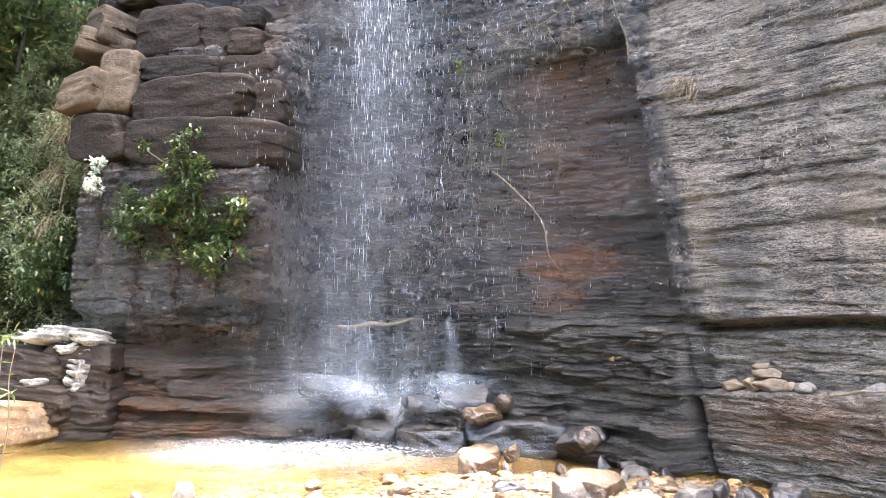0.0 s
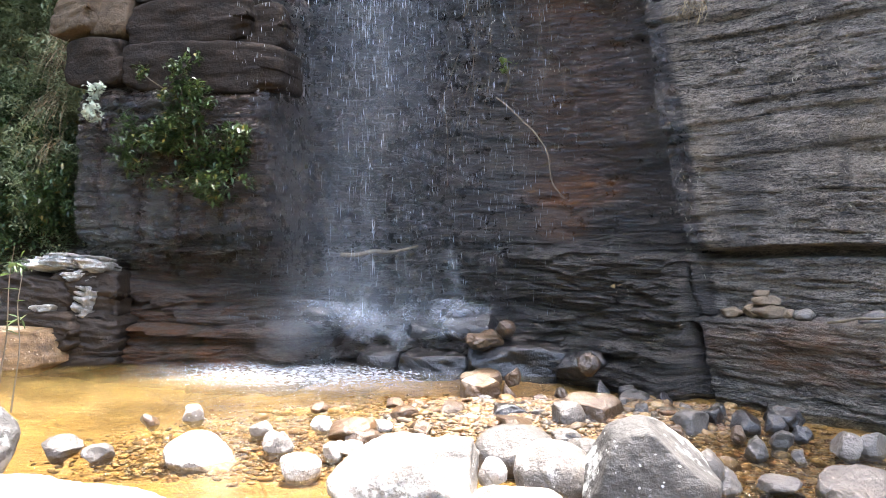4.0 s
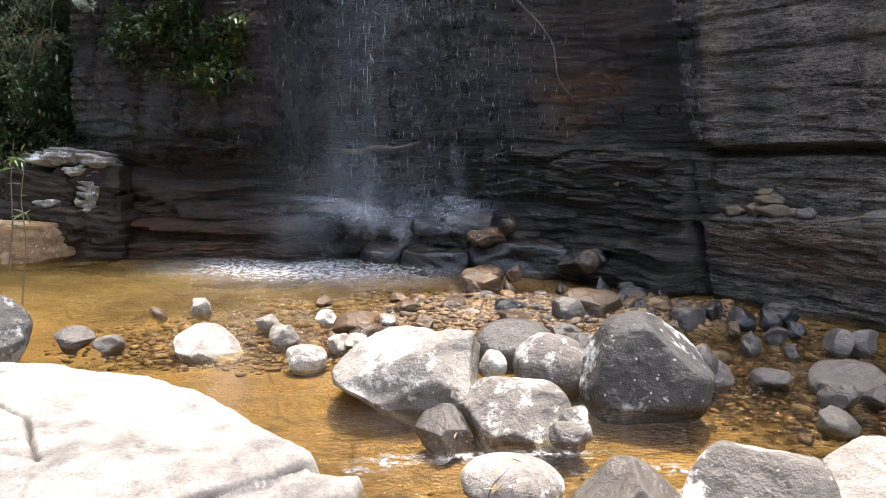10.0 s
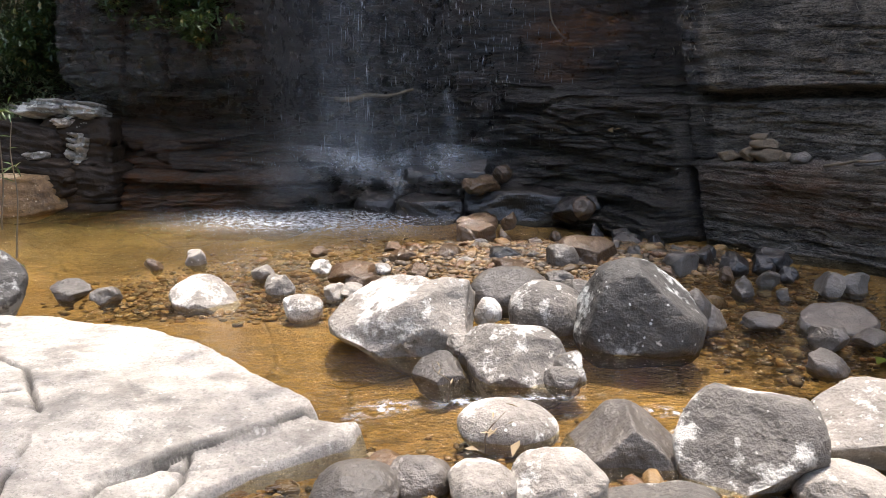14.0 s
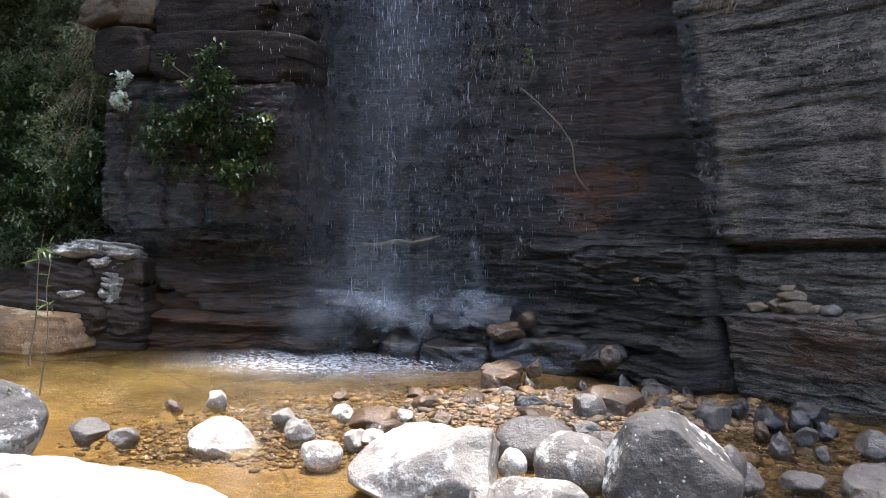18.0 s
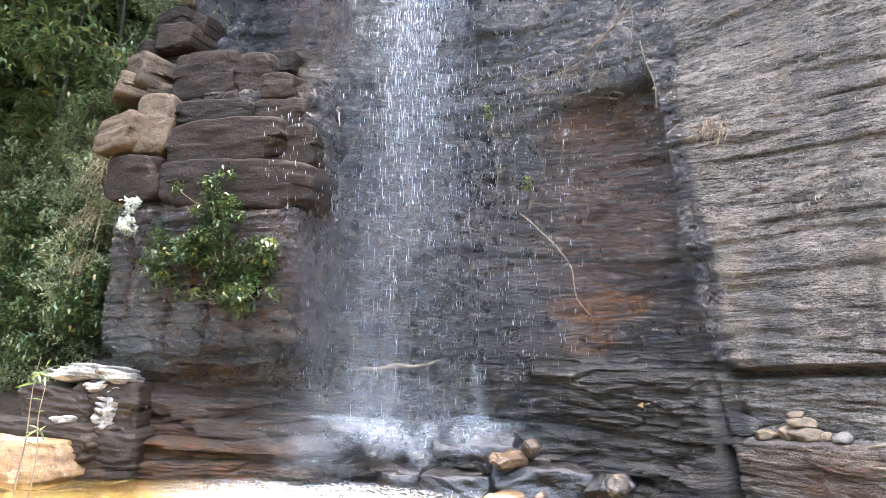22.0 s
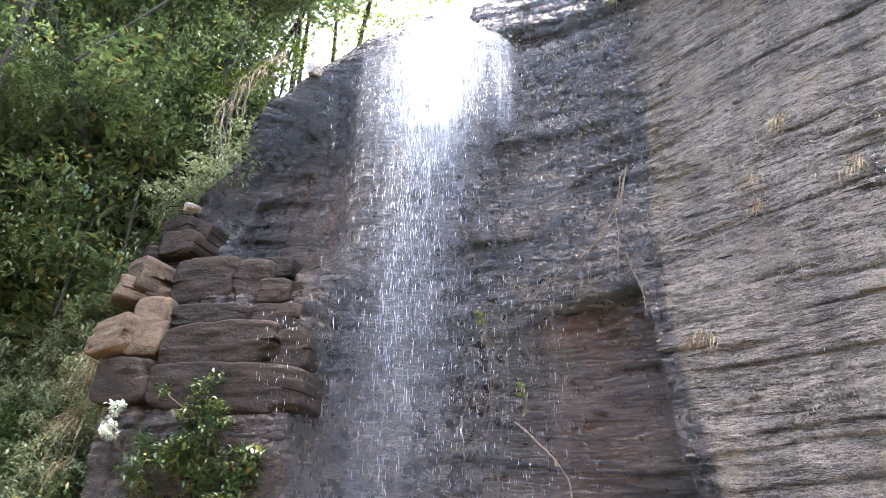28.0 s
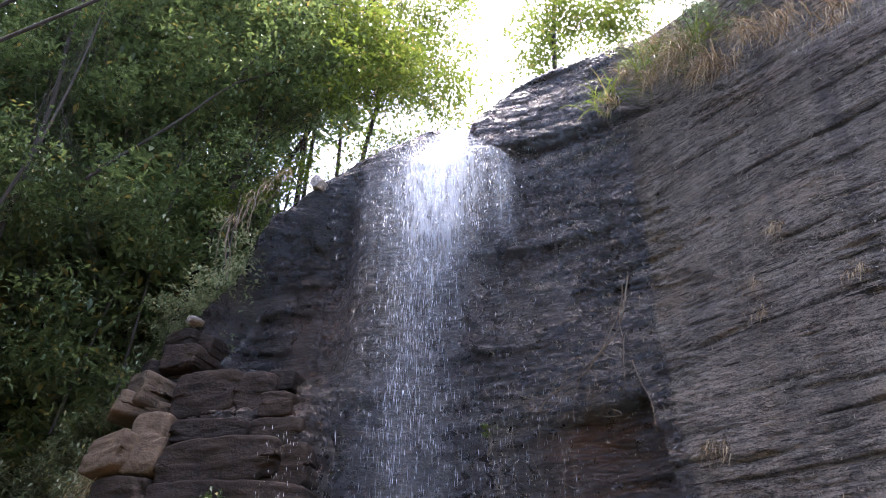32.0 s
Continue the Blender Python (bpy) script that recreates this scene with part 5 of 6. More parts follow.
# side curtain that drips along the wall beside the fall
n = 1700
z = 0.5 + 4.6 * rng.uniform(0, 1, n)
xx = rng.uniform(-0.6, 1.3, n) + rng.normal(0, 0.15, n)
streaks("side_drip", np.stack([xx, 8.95 - 0.28 * np.maximum(xx, 0) + 0.05 * z + rng.normal(0, 0.1, n), z], 1), rng.uniform(0.03, 0.12, n), rng.uniform(0.004, 0.008, n), "sparse drips beside the main fall")
n = 700
z = 0.5 + 4.0 * rng.uniform(0, 1, n)
streaks("far_drip", np.stack([rng.uniform(-2.6, -1.3, n), 8.9 + 0.05 * z + rng.normal(0, 0.1, n), z], 1), rng.uniform(0.03, 0.1, n), rng.uniform(0.003, 0.007, n), "sparse drips beside the main fall")
# splash in the pool
n = 3600
sx = rng.normal(0, 1, n)
c = np.stack([-1.70 + sx * 0.70, 8.08 - 0.14 * sx + rng.normal(0, 0.32, n), 0.01 + np.abs(rng.normal(0, 0.05, n))], 1)
streaks("pool_splash", c, rng.uniform(0.004, 0.016, n), rng.uniform(0.003, 0.014, n), "white splashing drops over the pool")
n = 600
c = np.stack([-0.95 + rng.normal(0, 0.6, n), 8.9 + rng.normal(0, 0.2, n), 0.52 + np.abs(rng.normal(0, 0.09, n))], 1)
streaks("ledge_splash", c, rng.uniform(0.008, 0.02, n), rng.uniform(0.006, 0.015, n), "white splash on the ledge")


def veil(name, shift, wide, density, sx, sz, z0, z1, strength, label, lo=0.42, hi=0.75):
    zs, xs = np.linspace(z0, z1, 120), np.linspace(-1, 1, 50)
    zz, ss = np.meshgrid(zs, xs, indexing="ij")
    x, y, w = fall_line(zz)
    p = np.stack([x + ss * w * wide * 2.2, y + shift + 0.10 * np.sin(ss * 4 + zz) - 0.10 * ss**2, zz], -1)
    amount = np.exp(-(ss * 1.9) ** 2) * strength(zz) * smooth(z0, z0 + 0.25, zz) * smooth(z1, z1 - 0.15, zz)
    me = mesh_of(name, p.reshape(-1, 3), grid_faces(*zz.shape), veil_material(name + "_water", density, sx, sz, lo, hi), True, {"amount": amount})
    part(name, me, waterfall, label)


veil("fine_spray", -0.05, 1.25, 0.24, 5, 0.22, 0.4, 9.3, lambda z: 0.75 - 0.3 * smooth(3, 7, z) + 0.4 * smooth(1.8, 0.6, z), "soft veil of fine spray", 0.25, 0.85)
veil("ground_mist", -0.10, 2.2, 0.17, 7, 0.9, 0.32, 1.5, lambda z: smooth(1.5, 0.5, z), "low mist where the fall lands", 0.2, 0.8)
veil("falling_threads", 0.08, 1.0, 0.75, 26, 0.7, 0.4, 9.4, lambda z: 0.14 + 0.96 * smooth(4.5, 8.5, z), "threads of falling water")
veil("upper_sheet", -0.08, 0.9, 1.0, 17, 1.2, 6.2, 10.0, lambda z: smooth(6.2, 8.6, z), "dense white sheet near the lip", 0.33, 0.58)

# chute over the lip and the white cascade over the lowest ledge
def ribbon(name, path, widths, material, label, wob=0.05, seed=0, amount=None):
    r = np.random.default_rng(seed)
    p = wavy(path, 60, 0.02, r)
    w = np.interp(np.linspace(0, 1, 60), np.linspace(0, 1, len(widths)), widths)
    s = np.linspace(-1, 1, 24)
    v = p[:, None] + np.stack([s[None] * w[:, None], -0.05 * (1 - s[None] ** 2) + 0 * w[:, None], 0.03 * (1 - s[None] ** 2) + 0 * w[:, None]], -1)
    q = np.arange(60)[:, None] * 0.13
    v[..., 1] += wob * (fbm(v[..., 0] * 9, q + 0 * s[None], 3, seed) - 0.5)
    v[..., 2] += wob * (fbm(v[..., 0] * 11, q + 5 + 0 * s[None], 3, seed + 3) - 0.5)
    a = np.broadcast_to(((1 - s**2) ** 1.5)[None] * np.minimum(1, np.minimum(q / 0.5, (7.8 - q) / 0.8)), v.shape[:2])
    part(name, mesh_of(name, v.reshape(-1, 3), grid_faces(60, 24), material, True, {"amount": a}), waterfall, label)


CHUTE = veil_material("chute_water", 1.1, 22, 1.6, 0.3, 0.65)
TRICKLE = veil_material("trickle_water", 0.16, 30, 2.0, 0.35, 0.7)
SIDEARM = veil_material("side_arm_water", 0.36, 24, 2.0, 0.32, 0.66)
FILM = veil_material("film_water", 0.22, 30, 1.5, 0.35, 0.7)
SHELFW = veil_material("sliding_water", 0.4, 9, 9, 0.3, 0.7)
CASCADE = veil_material("cascade_water", 0.42, 15, 5.0, 0.40, 0.72)
ribbon("chute", [(0.10, 11.6, 10.45), (-0.10, 10.6, 9.98), (-0.26, 9.95, 9.72), (-0.36, 9.62, 9.2), (-0.40, 9.50, 8.7)], [0.30, 0.30, 0.28, 0.46, 0.60], CHUTE, "white water pouring over the lip", 0.06, 3)
ribbon("side_chute", [(0.0, 9.60, 9.25), (0.25, 9.40, 9.15), (0.48, 9.25, 8.8), (0.56, 9.2, 8.1), (0.56, 9.18, 7.2)], [0.12, 0.2, 0.24, 0.22, 0.18], SIDEARM, "side arm of the falling water", 0.06, 5)
ribbon("cascade", [(-1.15, 9.25, 0.70), (-1.12, 9.0, 0.64), (-1.06, 8.8, 0.58), (-1.0, 8.68, 0.44), (-0.98, 8.62, 0.25)], [0.42, 0.52, 0.50, 0.30, 0.2], CASCADE, "white water spreading over the ledge", 0.05, 6)
ribbon("cascade", [(-1.75, 9.2, 0.72), (-1.3, 8.95, 0.66), (-0.9, 8.74, 0.52), (-0.5, 8.55, 0.32)], [0.35, 0.42, 0.30, 0.16], SHELFW, "pale water sliding over the ledge", 0.05, 9)
ribbon("cascade", [(-1.7, 8.86, 0.55), (-1.72, 8.72, 0.42), (-1.72, 8.66, 0.22), (-1.72, 8.62, 0.02)], [0.45, 0.5, 0.5, 0.5], FILM, "thin film of water running down the ledge", 0.04, 10)
ribbon("cascade", [(-0.45, 9.1, 0.66), (-0.50, 8.84, 0.54), (-0.52, 8.68, 0.30), (-0.50, 8.6, 0.1)], [0.16, 0.22, 0.16, 0.12], CASCADE, "white water pouring between the boulders", 0.05, 11)
ribbon("cascade", [(0.15, 9.2, 0.74), (0.18, 8.95, 0.68), (0.12, 8.7, 0.52), (0.02, 8.55, 0.35)], [0.5, 0.55, 0.42, 0.25], SHELFW, "thin white water spreading over the ledge", 0.05, 8)
ribbon("side_drip", [(0.06, 8.98, 1.40), (0.08, 8.92, 1.2), (0.10, 8.88, 0.9), (0.10, 8.86, 0.66)], [0.05, 0.10, 0.13, 0.16], TRICKLE, "thin veil dripping off a side ledge", 0.03, 15)
ribbon("trickle", [tuple(on_wall(11.75, 7.1, -0.3)), tuple(on_wall(11.6, 6.5, -0.3)), tuple(on_wall(11.45, 6.1, -0.2)), tuple(on_wall(11.3, 5.75, 0.0))], [0.02, 0.04, 0.05, 0.08], TRICKLE, "small trickle down the dark hollow", 0.02, 12)
fv = np.arange(-1, 1.001, 0.02)
fx, fy = np.meshgrid(fv * 2.0 - 1.55, fv * 0.95 + 8.05)
amt = np.exp(-(((fx + 1.55) / 1.35) ** 2 + ((fy - 8.1 + 0.12 * (fx + 1.55)) / 0.62) ** 2) ** 1.5)
part("churned_water", mesh_of("churned_water", np.stack([fx, fy, 0.035 + 0.04 * (fbm(fx * 14, fy * 14, 3, 3) - 0.5)], -1).reshape(-1, 3), grid_faces(*fx.shape),
                              veil_material("churned_water", 0.85, 17, 26, 0.40, 0.64), True, {"amount": amt}), waterfall, "white churned patch in the pool")


# sun glints on the riffles between the near boulders, added as white sheets
RIFFLE_GLINT = veil_material("riffle_glint_white", 0.75, 16, 20, 0.46, 0.62)
for i, (x, y, w, h) in enumerate([(1.12, 3.32, 0.55, 0.07), (0.98, 3.08, 0.26, 0.09), (-0.28, 3.36, 0.22, 0.12), (0.48, 3.48, 0.34, 0.05), (0.10, 3.42, 0.16, 0.07), (1.42, 3.24, 0.3, 0.05), (-0.42, 3.22, 0.10, 0.08)]):
    fx, fy = np.meshgrid(np.arange(-1, 1.01, 0.08) * w + x, np.arange(-1, 1.01, 0.16) * h + y)
    amt = np.exp(-(((fx - x) / w * 1.6) ** 2 + ((fy - y - 0.1 * (fx - x)) / h * 1.6) ** 2))
    me = mesh_of("riffle", np.stack([fx, fy, 0.016 + 0.02 * (fbm(fx * 14, fy * 14, 3, 30 + i) - 0.3)], -1).reshape(-1, 3), grid_faces(*fx.shape), RIFFLE_GLINT, True, {"amount": amt})
    thing("riffle", me, "white sheet standing in for sun glints on a riffle", "riffle", "riffles in the stream", "stuff")

# ---- bushes and creepers on the rock ----
def stems_to(points, root, radius, rng, count):
    out = []
    for p in points[:count]:
        mid = (np.asarray(root) * 0.5 + np.asarray(p) * 0.5) + rng.normal(0, 0.06, 3)
        out.append(tube(wavy([root, mid, p], 8, 0.02, rng), [radius, radius * 0.4], 5))
    return joined(out)


def bush(name, spots, radius, count, size, material, label, seed, category="bush", group="", root=None):
    r = np.random.default_rng(seed)
    pts = clumps(spots, radius, count, r)
    spots = np.asarray(spots, float)
    root = spots.mean(0) + [0, 0.15, -0.3] if root is None else np.asarray(root)
    ob = base(name, label, category, group, tuple(root))
    part("foliage", leaf_mesh("foliage", pts, size, material, r), ob)
    v, f = stems_to(spots, root, 0.012, r, 14)
    part("stem", mesh_of("stem", v, f, VINE), ob)
    return ob


def spots_on(seq, out, jitter, each, rng):
    """Places on the cliff round the given (along, height) pairs."""
    return np.concatenate([on_wall(u + rng.normal(0, jitter, each), z + rng.normal(0, jitter, each), out + rng.uniform(-0.1, 0.15, each)) for u, z in seq])


rv = np.random.default_rng(11)
bush("creeper_bush", spots_on([(12.0, 3.35), (11.9, 3.15), (12.15, 3.05), (11.8, 2.9), (12.35, 2.9), (12.05, 2.7), (12.55, 2.75), (12.4, 2.45), (12.65, 2.4), (12.25, 2.25), (11.85, 2.6), (12.55, 2.1), (12.25, 1.95), (11.75, 2.75)], 0.80, 0.14, 2, rv), 0.20, 125, 0.085, LEAF_BUSH,
     "leafy green bush growing from the wet rock face", 21)
bush("creeper_bush", spots_on([(11.25, 2.95), (11.2, 2.7), (11.45, 2.45), (11.35, 2.75), (11.5, 2.3)], 0.78, 0.10, 2, rv), 0.15, 60, 0.085, LEAF_BUSH, "small green bush rooted in a rock joint", 22)
bush("creeper_bush", spots_on([(11.45, 3.55), (12.0, 3.55), (11.95, 3.45)], 0.78, 0.05, 1, rv), 0.12, 40, 0.085, LEAF_BUSH, "sprig of green leaves on a ledge", 23)
bush("creeper_bush", spots_on([(10.86, 3.25), (10.94, 3.15)], 0.82, 0.06, 2, rv), 0.12, 50, 0.09, LEAF_WHITE, "pale whitish-leaved plant on the rock", 24)
for u, z in ((15.79, 3.62), (15.25, 4.62)):
    bush("cliff_plant", [on_wall(u, z, 0.1), on_wall(u + 0.04, z - 0.05, 0.1)], 0.07, 22, 0.07, LEAF_LIGHT, "tiny bright green plant on the wet wall", 25, "plant")

# overgrown bank beside the pillar
for i, (u0, u1, z0, z1, n, mat, size, label) in enumerate([
        (6.0, 10.0, 5.2, 7.4, 46, LEAF_GREY, 0.085, "paled grey-green shrubs high on the bank"),
        (6.5, 9.9, 3.6, 5.4, 30, LEAF_GREY, 0.085, "dull green shrubs crowding the overgrown bank"), (6.5, 9.7, 2.2, 3.8, 30, LEAF_GREY, 0.085, "greyish green shrubs on the steep bank"),
        (7.5, 10.0, 1.6, 2.6, 24, LEAF_BUSH, 0.08, "bright green low shrubs on the bank"), (6.5, 10.0, 0.9, 1.8, 26, LEAF_GREY, 0.07, "low grey-green shrubs above the pool"),
        (9.3, 10.15, 2.0, 4.6, 16, LEAF_GREY, 0.075, "sparse creepers hanging beside the rock pillar"), (7.6, 9.6, 2.7, 3.6, 14, LEAF_BUSH, 0.10, "broad-leaved green shrub on the bank"),
        (6.0, 9.3, 4.5, 6.4, 44, LEAF_GREY, 0.10, "grey-green shrubs leaning over the bank"), (7.8, 9.9, 1.4, 3.4, 30, LEAF_BUSH, 0.09, "leafy shrubs crowding beside the pillar")]):
    sp = on_wall(rv.uniform(u0, u1, n), rv.uniform(z0, z1, n), rv.uniform(0.05, 0.6, n))
    bush("bank_shrub", sp, 0.36, 320, size, mat, label, 40 + i, "shrub", "shrubs on the bank")

# hanging dead grass and vines
def hanging(u, z, n, length, label, seed, spread=0.2, out=0.25, name="hanging_grass"):
    r = np.random.default_rng(seed)
    uu = u + r.normal(0, spread, n)
    p = on_wall(uu, z + r.normal(0, spread * 0.6, n), out)
    face = np.stack([np.interp(uu, RUN, OUT[:, 0]), np.interp(uu, RUN, OUT[:, 1])], -1)
    return thing(name, blade_mesh(name, p, length, 0.010, STRAW, r, 1.1, 0.6, face, (-0.3, 0.5)), label, "grass")


hanging(9.65, 3.3, 70, 0.9, "long dead straw hanging down the bank", 51, 0.22, 0.45)
hanging(9.85, 4.1, 34, 1.0, "dead straw hanging in a curtain down the bank", 58, 0.16, 0.5)
hanging(9.8, 2.7, 36, 0.7, "pale dead straw over the low shrubs", 59, 0.2, 0.55)
hanging(9.45, 4.4, 150, 0.7, "brown dry grass hanging from the bank", 52, 0.35, 0.4)
hanging(18.05, 3.85, 70, 0.24, "tuft of dry yellow grass in a wall joint", 53, 0.10, 0.08)
hanging(19.13, 6.12, 45, 0.26, "small dry grass tuft on the wall", 54, 0.05, 0.08)
hanging(19.81, 5.28, 40, 0.26, "small dry grass tuft on the wall", 55, 0.05, 0.08)
hanging(18.75, 5.55, 45, 0.24, "thin dry grass tuft in a crack", 56, 0.08, 0.08)
hanging(18.8, 5.2, 40, 0.22, "thin dry grass tuft in a crack", 57, 0.06, 0.08)
for i, (u, z, n, l, s) in enumerate([(17.25, 9.3, 130, 0.5, 0.10), (17.5, 9.7, 150, 0.5, 0.14), (17.85, 9.45, 170, 0.55, 0.15), (18.2, 9.3, 160, 0.5, 0.14), (18.45, 9.65, 170, 0.55, 0.18), (18.75, 9.0, 150, 0.5, 0.14), (19.1, 8.75, 170, 0.5, 0.16), (18.1, 10.1, 200, 0.6, 0.3), (19.3, 9.3, 150, 0.5, 0.2), (19.75, 8.85, 150, 0.45, 0.2), (20.3, 8.7, 130, 0.45, 0.2), (18.5, 9.2, 160, 0.7, 0.2), (18.9, 8.95, 170, 0.75, 0.18), (19.5, 8.95, 150, 0.6, 0.18), (19.9, 8.75, 160, 0.7, 0.2), (20.5, 8.7, 150, 0.65, 0.2), (20.9, 8.6, 120, 0.6, 0.2)]):
    hanging(u, z + 0.12 * math.sin(i * 2.4) - 0.22 * (u > 18.5), int(n * 0.40), l * 1.15, "thick tuft of dry grass drooping over the cliff ledge", 60 + i, s * 0.62, 0.15 + 0.15 * (i > 10) + 0.1 * (u > 18.5))
for i, (u, z, n) in enumerate([(17.2, 9.4, 60), (17.9, 9.7, 50), (18.6, 9.5, 50)]):
    r = np.random.default_rng(80 + i)
    uu = u + r.normal(0, 0.2, n)
    thing("green_grass", blade_mesh("green_grass", on_wall(uu, z + r.normal(0, 0.12, n), 0.2), 0.6, 0.014, LEAF_LIGHT, r, 0.7, 0.5), "green grass tuft over the cliff ledge", "grass")
bush("ledge_shrub", on_wall(rv.uniform(17.3, 20.6, 18), rv.uniform(9.5, 10.8, 18), rv.uniform(-0.25, 0.1, 18)), 0.22, 110, 0.07, LEAF_GREY, "dull green shrubs on the cliff ledge among dry grass", 77, "shrub")

# straw ends stuck all over the wall
r = np.random.default_rng(90)
uu = np.concatenate([r.uniform(17.7, 21.3, 4600), r.uniform(15.0, 17.7, 3200), r.uniform(15.8, 18.4, 160)])
zz = np.concatenate([r.uniform(1.5, 8.9, 4600), 8.9 - 5.6 * r.uniform(0, 1, 3200) ** 1.4, r.uniform(0.4, 1.5, 160)])
some = r.uniform(0, 1, len(uu)) < 0.12 + 1.1 * smooth(0.38, 0.72, fbm(uu * 1.6, zz * 1.6, 3, 93))
uu, zz = uu[some], zz[some]
n = len(uu)
face = np.stack([np.interp(uu, RUN, OUT[:, 0]), np.interp(uu, RUN, OUT[:, 1]), 0 * uu], -1)
side = np.stack([-face[:, 1], face[:, 0], 0 * uu], -1)
turn = np.where(r.uniform(0, 1, n) < 0.6, r.normal(1.57, 0.45, n), r.uniform(0, 3.14, n))[:, None]
way = side * np.cos(turn) + np.array([0, 0, 1.0]) * np.sin(turn) + face * r.uniform(-0.1, 0.5, n)[:, None]
wide = np.cross(way, face)
wide /= np.linalg.norm(wide, axis=1)[:, None]
length, width = r.uniform(0.014, 0.046, n)[:, None], r.uniform(0.0022, 0.0040, n)[:, None]
p = on_wall(uu, zz, relief(uu, zz) + 0.022)
v = np.stack([p - wide * width, p + wide * width, p + way * length + wide * width * 0.5, p + way * length - wide * width * 0.5], 1).reshape(-1, 3)
thing("straw_bits", mesh_of("straw_bits", v, np.arange(4 * n).reshape(n, 4), TICK, False), "short dry straw ends stuck to the wall", "straw", kind="stuff")

# roots and vines on the wall
def vine(points, radius, label, seed, n=30, wob=0.03):
    r = np.random.default_rng(seed)
    v, f = tube(wavy(points, n, wob, r), [radius, radius * 0.5], 6)
    return thing("vine", mesh_of("vine", v, f, VINE), label, "vine", "vines on the wall")


vine([on_wall(u, z, 0.16) for u, z in ((17.24, 6.3), (17.04, 5.54), (16.57, 5.11), (16.1, 4.85), (15.75, 4.64))], 0.012, "bare brown vine slanting over the wet wall", 1)
vine([on_wall(u, z, 0.16) for u, z in ((17.2, 6.0), (16.8, 5.3), (16.4, 4.95), (16.0, 4.6))], 0.008, "bare brown vine slanting over the wet wall", 2)
vine([on_wall(u, z, 0.16) for u, z in ((17.15, 6.2), (17.1, 5.4), (17.1, 4.75))], 0.008, "thin vine hanging straight down", 3)
vine([on_wall(u, z, 0.2) for u, z in ((17.22, 5.1), (17.35, 4.6), (17.5, 4.24))], 0.008, "thin vine beside the long crack", 4)
vine([on_wall(u, z, 0.1) for u, z in ((15.7, 3.2), (16.02, 2.97), (16.34, 2.54), (16.45, 2.2), (16.59, 1.95))], 0.012, "twisted root creeping down the wall", 5)
for i in range(16):
    u = 15.0 + 1.6 * rv.uniform()
    z = rv.uniform(3.2, 4.8)
    vine([on_wall(u, z, 0.12), on_wall(u + rv.normal(0, 0.08), z - 0.5, 0.12), on_wall(u + rv.normal(0, 0.12), z - rv.uniform(0.7, 1.3), 0.1)], 0.004, "hair-thin root hanging on the wet wall", 10 + i, 16)
r = np.random.default_rng(33)
pieces = []
for k in range(30):
    u, z = r.uniform(15.8, 16.9), r.uniform(4.55, 5.15)
    pieces.append(tube(wavy([on_wall(u, z, 0.15), on_wall(u + r.normal(0, 0.2), z + r.normal(0, 0.15), 0.2), on_wall(u + r.normal(0, 0.3), z + r.normal(0, 0.2), 0.15)], 12, 0.03, r), [0.005, 0.002], 4))
v, f = joined(pieces)
thing("twig_tangle", mesh_of("twig_tangle", v, f, VINE), "tangle of bare brown twigs over the recess", "twigs", kind="stuff")


# curved pale branch caught at the fall's foot, roots and bright rock along the upper edge
def stick(name, points, radius, label, seed, material=None, category="branch", wob=0.02, end=0.5):
    r = np.random.default_rng(seed)
    v, f = tube(wavy(points, 26, wob, r), [radius, radius, radius * end], 7)
    return thing(name, mesh_of(name, v, f, material or VINE), label, category)


stick("caught_branch", [on_wall(u, z, 0.05) for u, z in ((13.75, 1.28), (14.05, 1.27), (14.35, 1.36), (14.75, 1.40))], 0.03, "pale bent branch lying across the fall's foot", 1)
stick("shelf_stick", [on_wall(u, z, 0.22) for u, z in ((19.55, 0.80), (19.8, 0.86), (20.15, 0.92))], 0.012, "dry stick lying on the cliff shelf", 2)
for i in range(9):
    u, z = 11.0 + 0.06 * i + rv.normal(0, 0.05), 8.3 + 0.08 * i
    stick("hanging_root", [on_wall(u, z, 0.25), on_wall(u + rv.normal(0, 0.1), z - 0.35, 0.3), on_wall(u + rv.normal(0, 0.15), z - rv.uniform(0.6, 1.3), 0.2)], 0.009, "bare brown root hanging over the rock edge", 20 + i, None, "root")
boulder("edge_rock", tuple(on_wall(12.42, 9.15, float(relief(np.array([12.42]), np.array([9.15]))[0]) + 0.02)), (0.36, 0.3, 0.3), 20, 501, PALE, "small white rock at the cliff's upper edge", "rock")
boulder("edge_rock", tuple(on_wall(10.62, 6.62, -0.05)), (0.34, 0.28, 0.16), -30, 502, PALE, "pale rock jutting from the overgrown edge", "rock")
for i, (u, z) in enumerate([(11.35, 8.75), (11.6, 8.95), (11.9, 9.2), (11.1, 8.4)]):
    hanging(u, z, 35, 0.35, "yellow grass along the cliff's upper edge", 600 + i, 0.12, 0.15)


def sprig(root, tip, n, size, material, label, seed, radius=0.006):
    """A thin stem with long narrow leaves towards its end."""
    r = np.random.default_rng(seed)
    line = wavy([root, np.asarray(root) * 0.5 + np.asarray(tip) * 0.5 + r.normal(0, 0.03, 3), tip], 18, 0.02, r)
    ob = base("sprig", label, "plant", at=tuple(root))
    v, f = tube(line, [radius, radius * 0.4], 5)
    part("stem", mesh_of("stem", v, f, VINE), ob)
    pts = line[r.integers(9, 18, n)] + r.normal(0, 0.03, (n, 3))
    part("foliage", leaf_mesh("foliage", pts, size, material, r, 0.1, 0.16), ob)


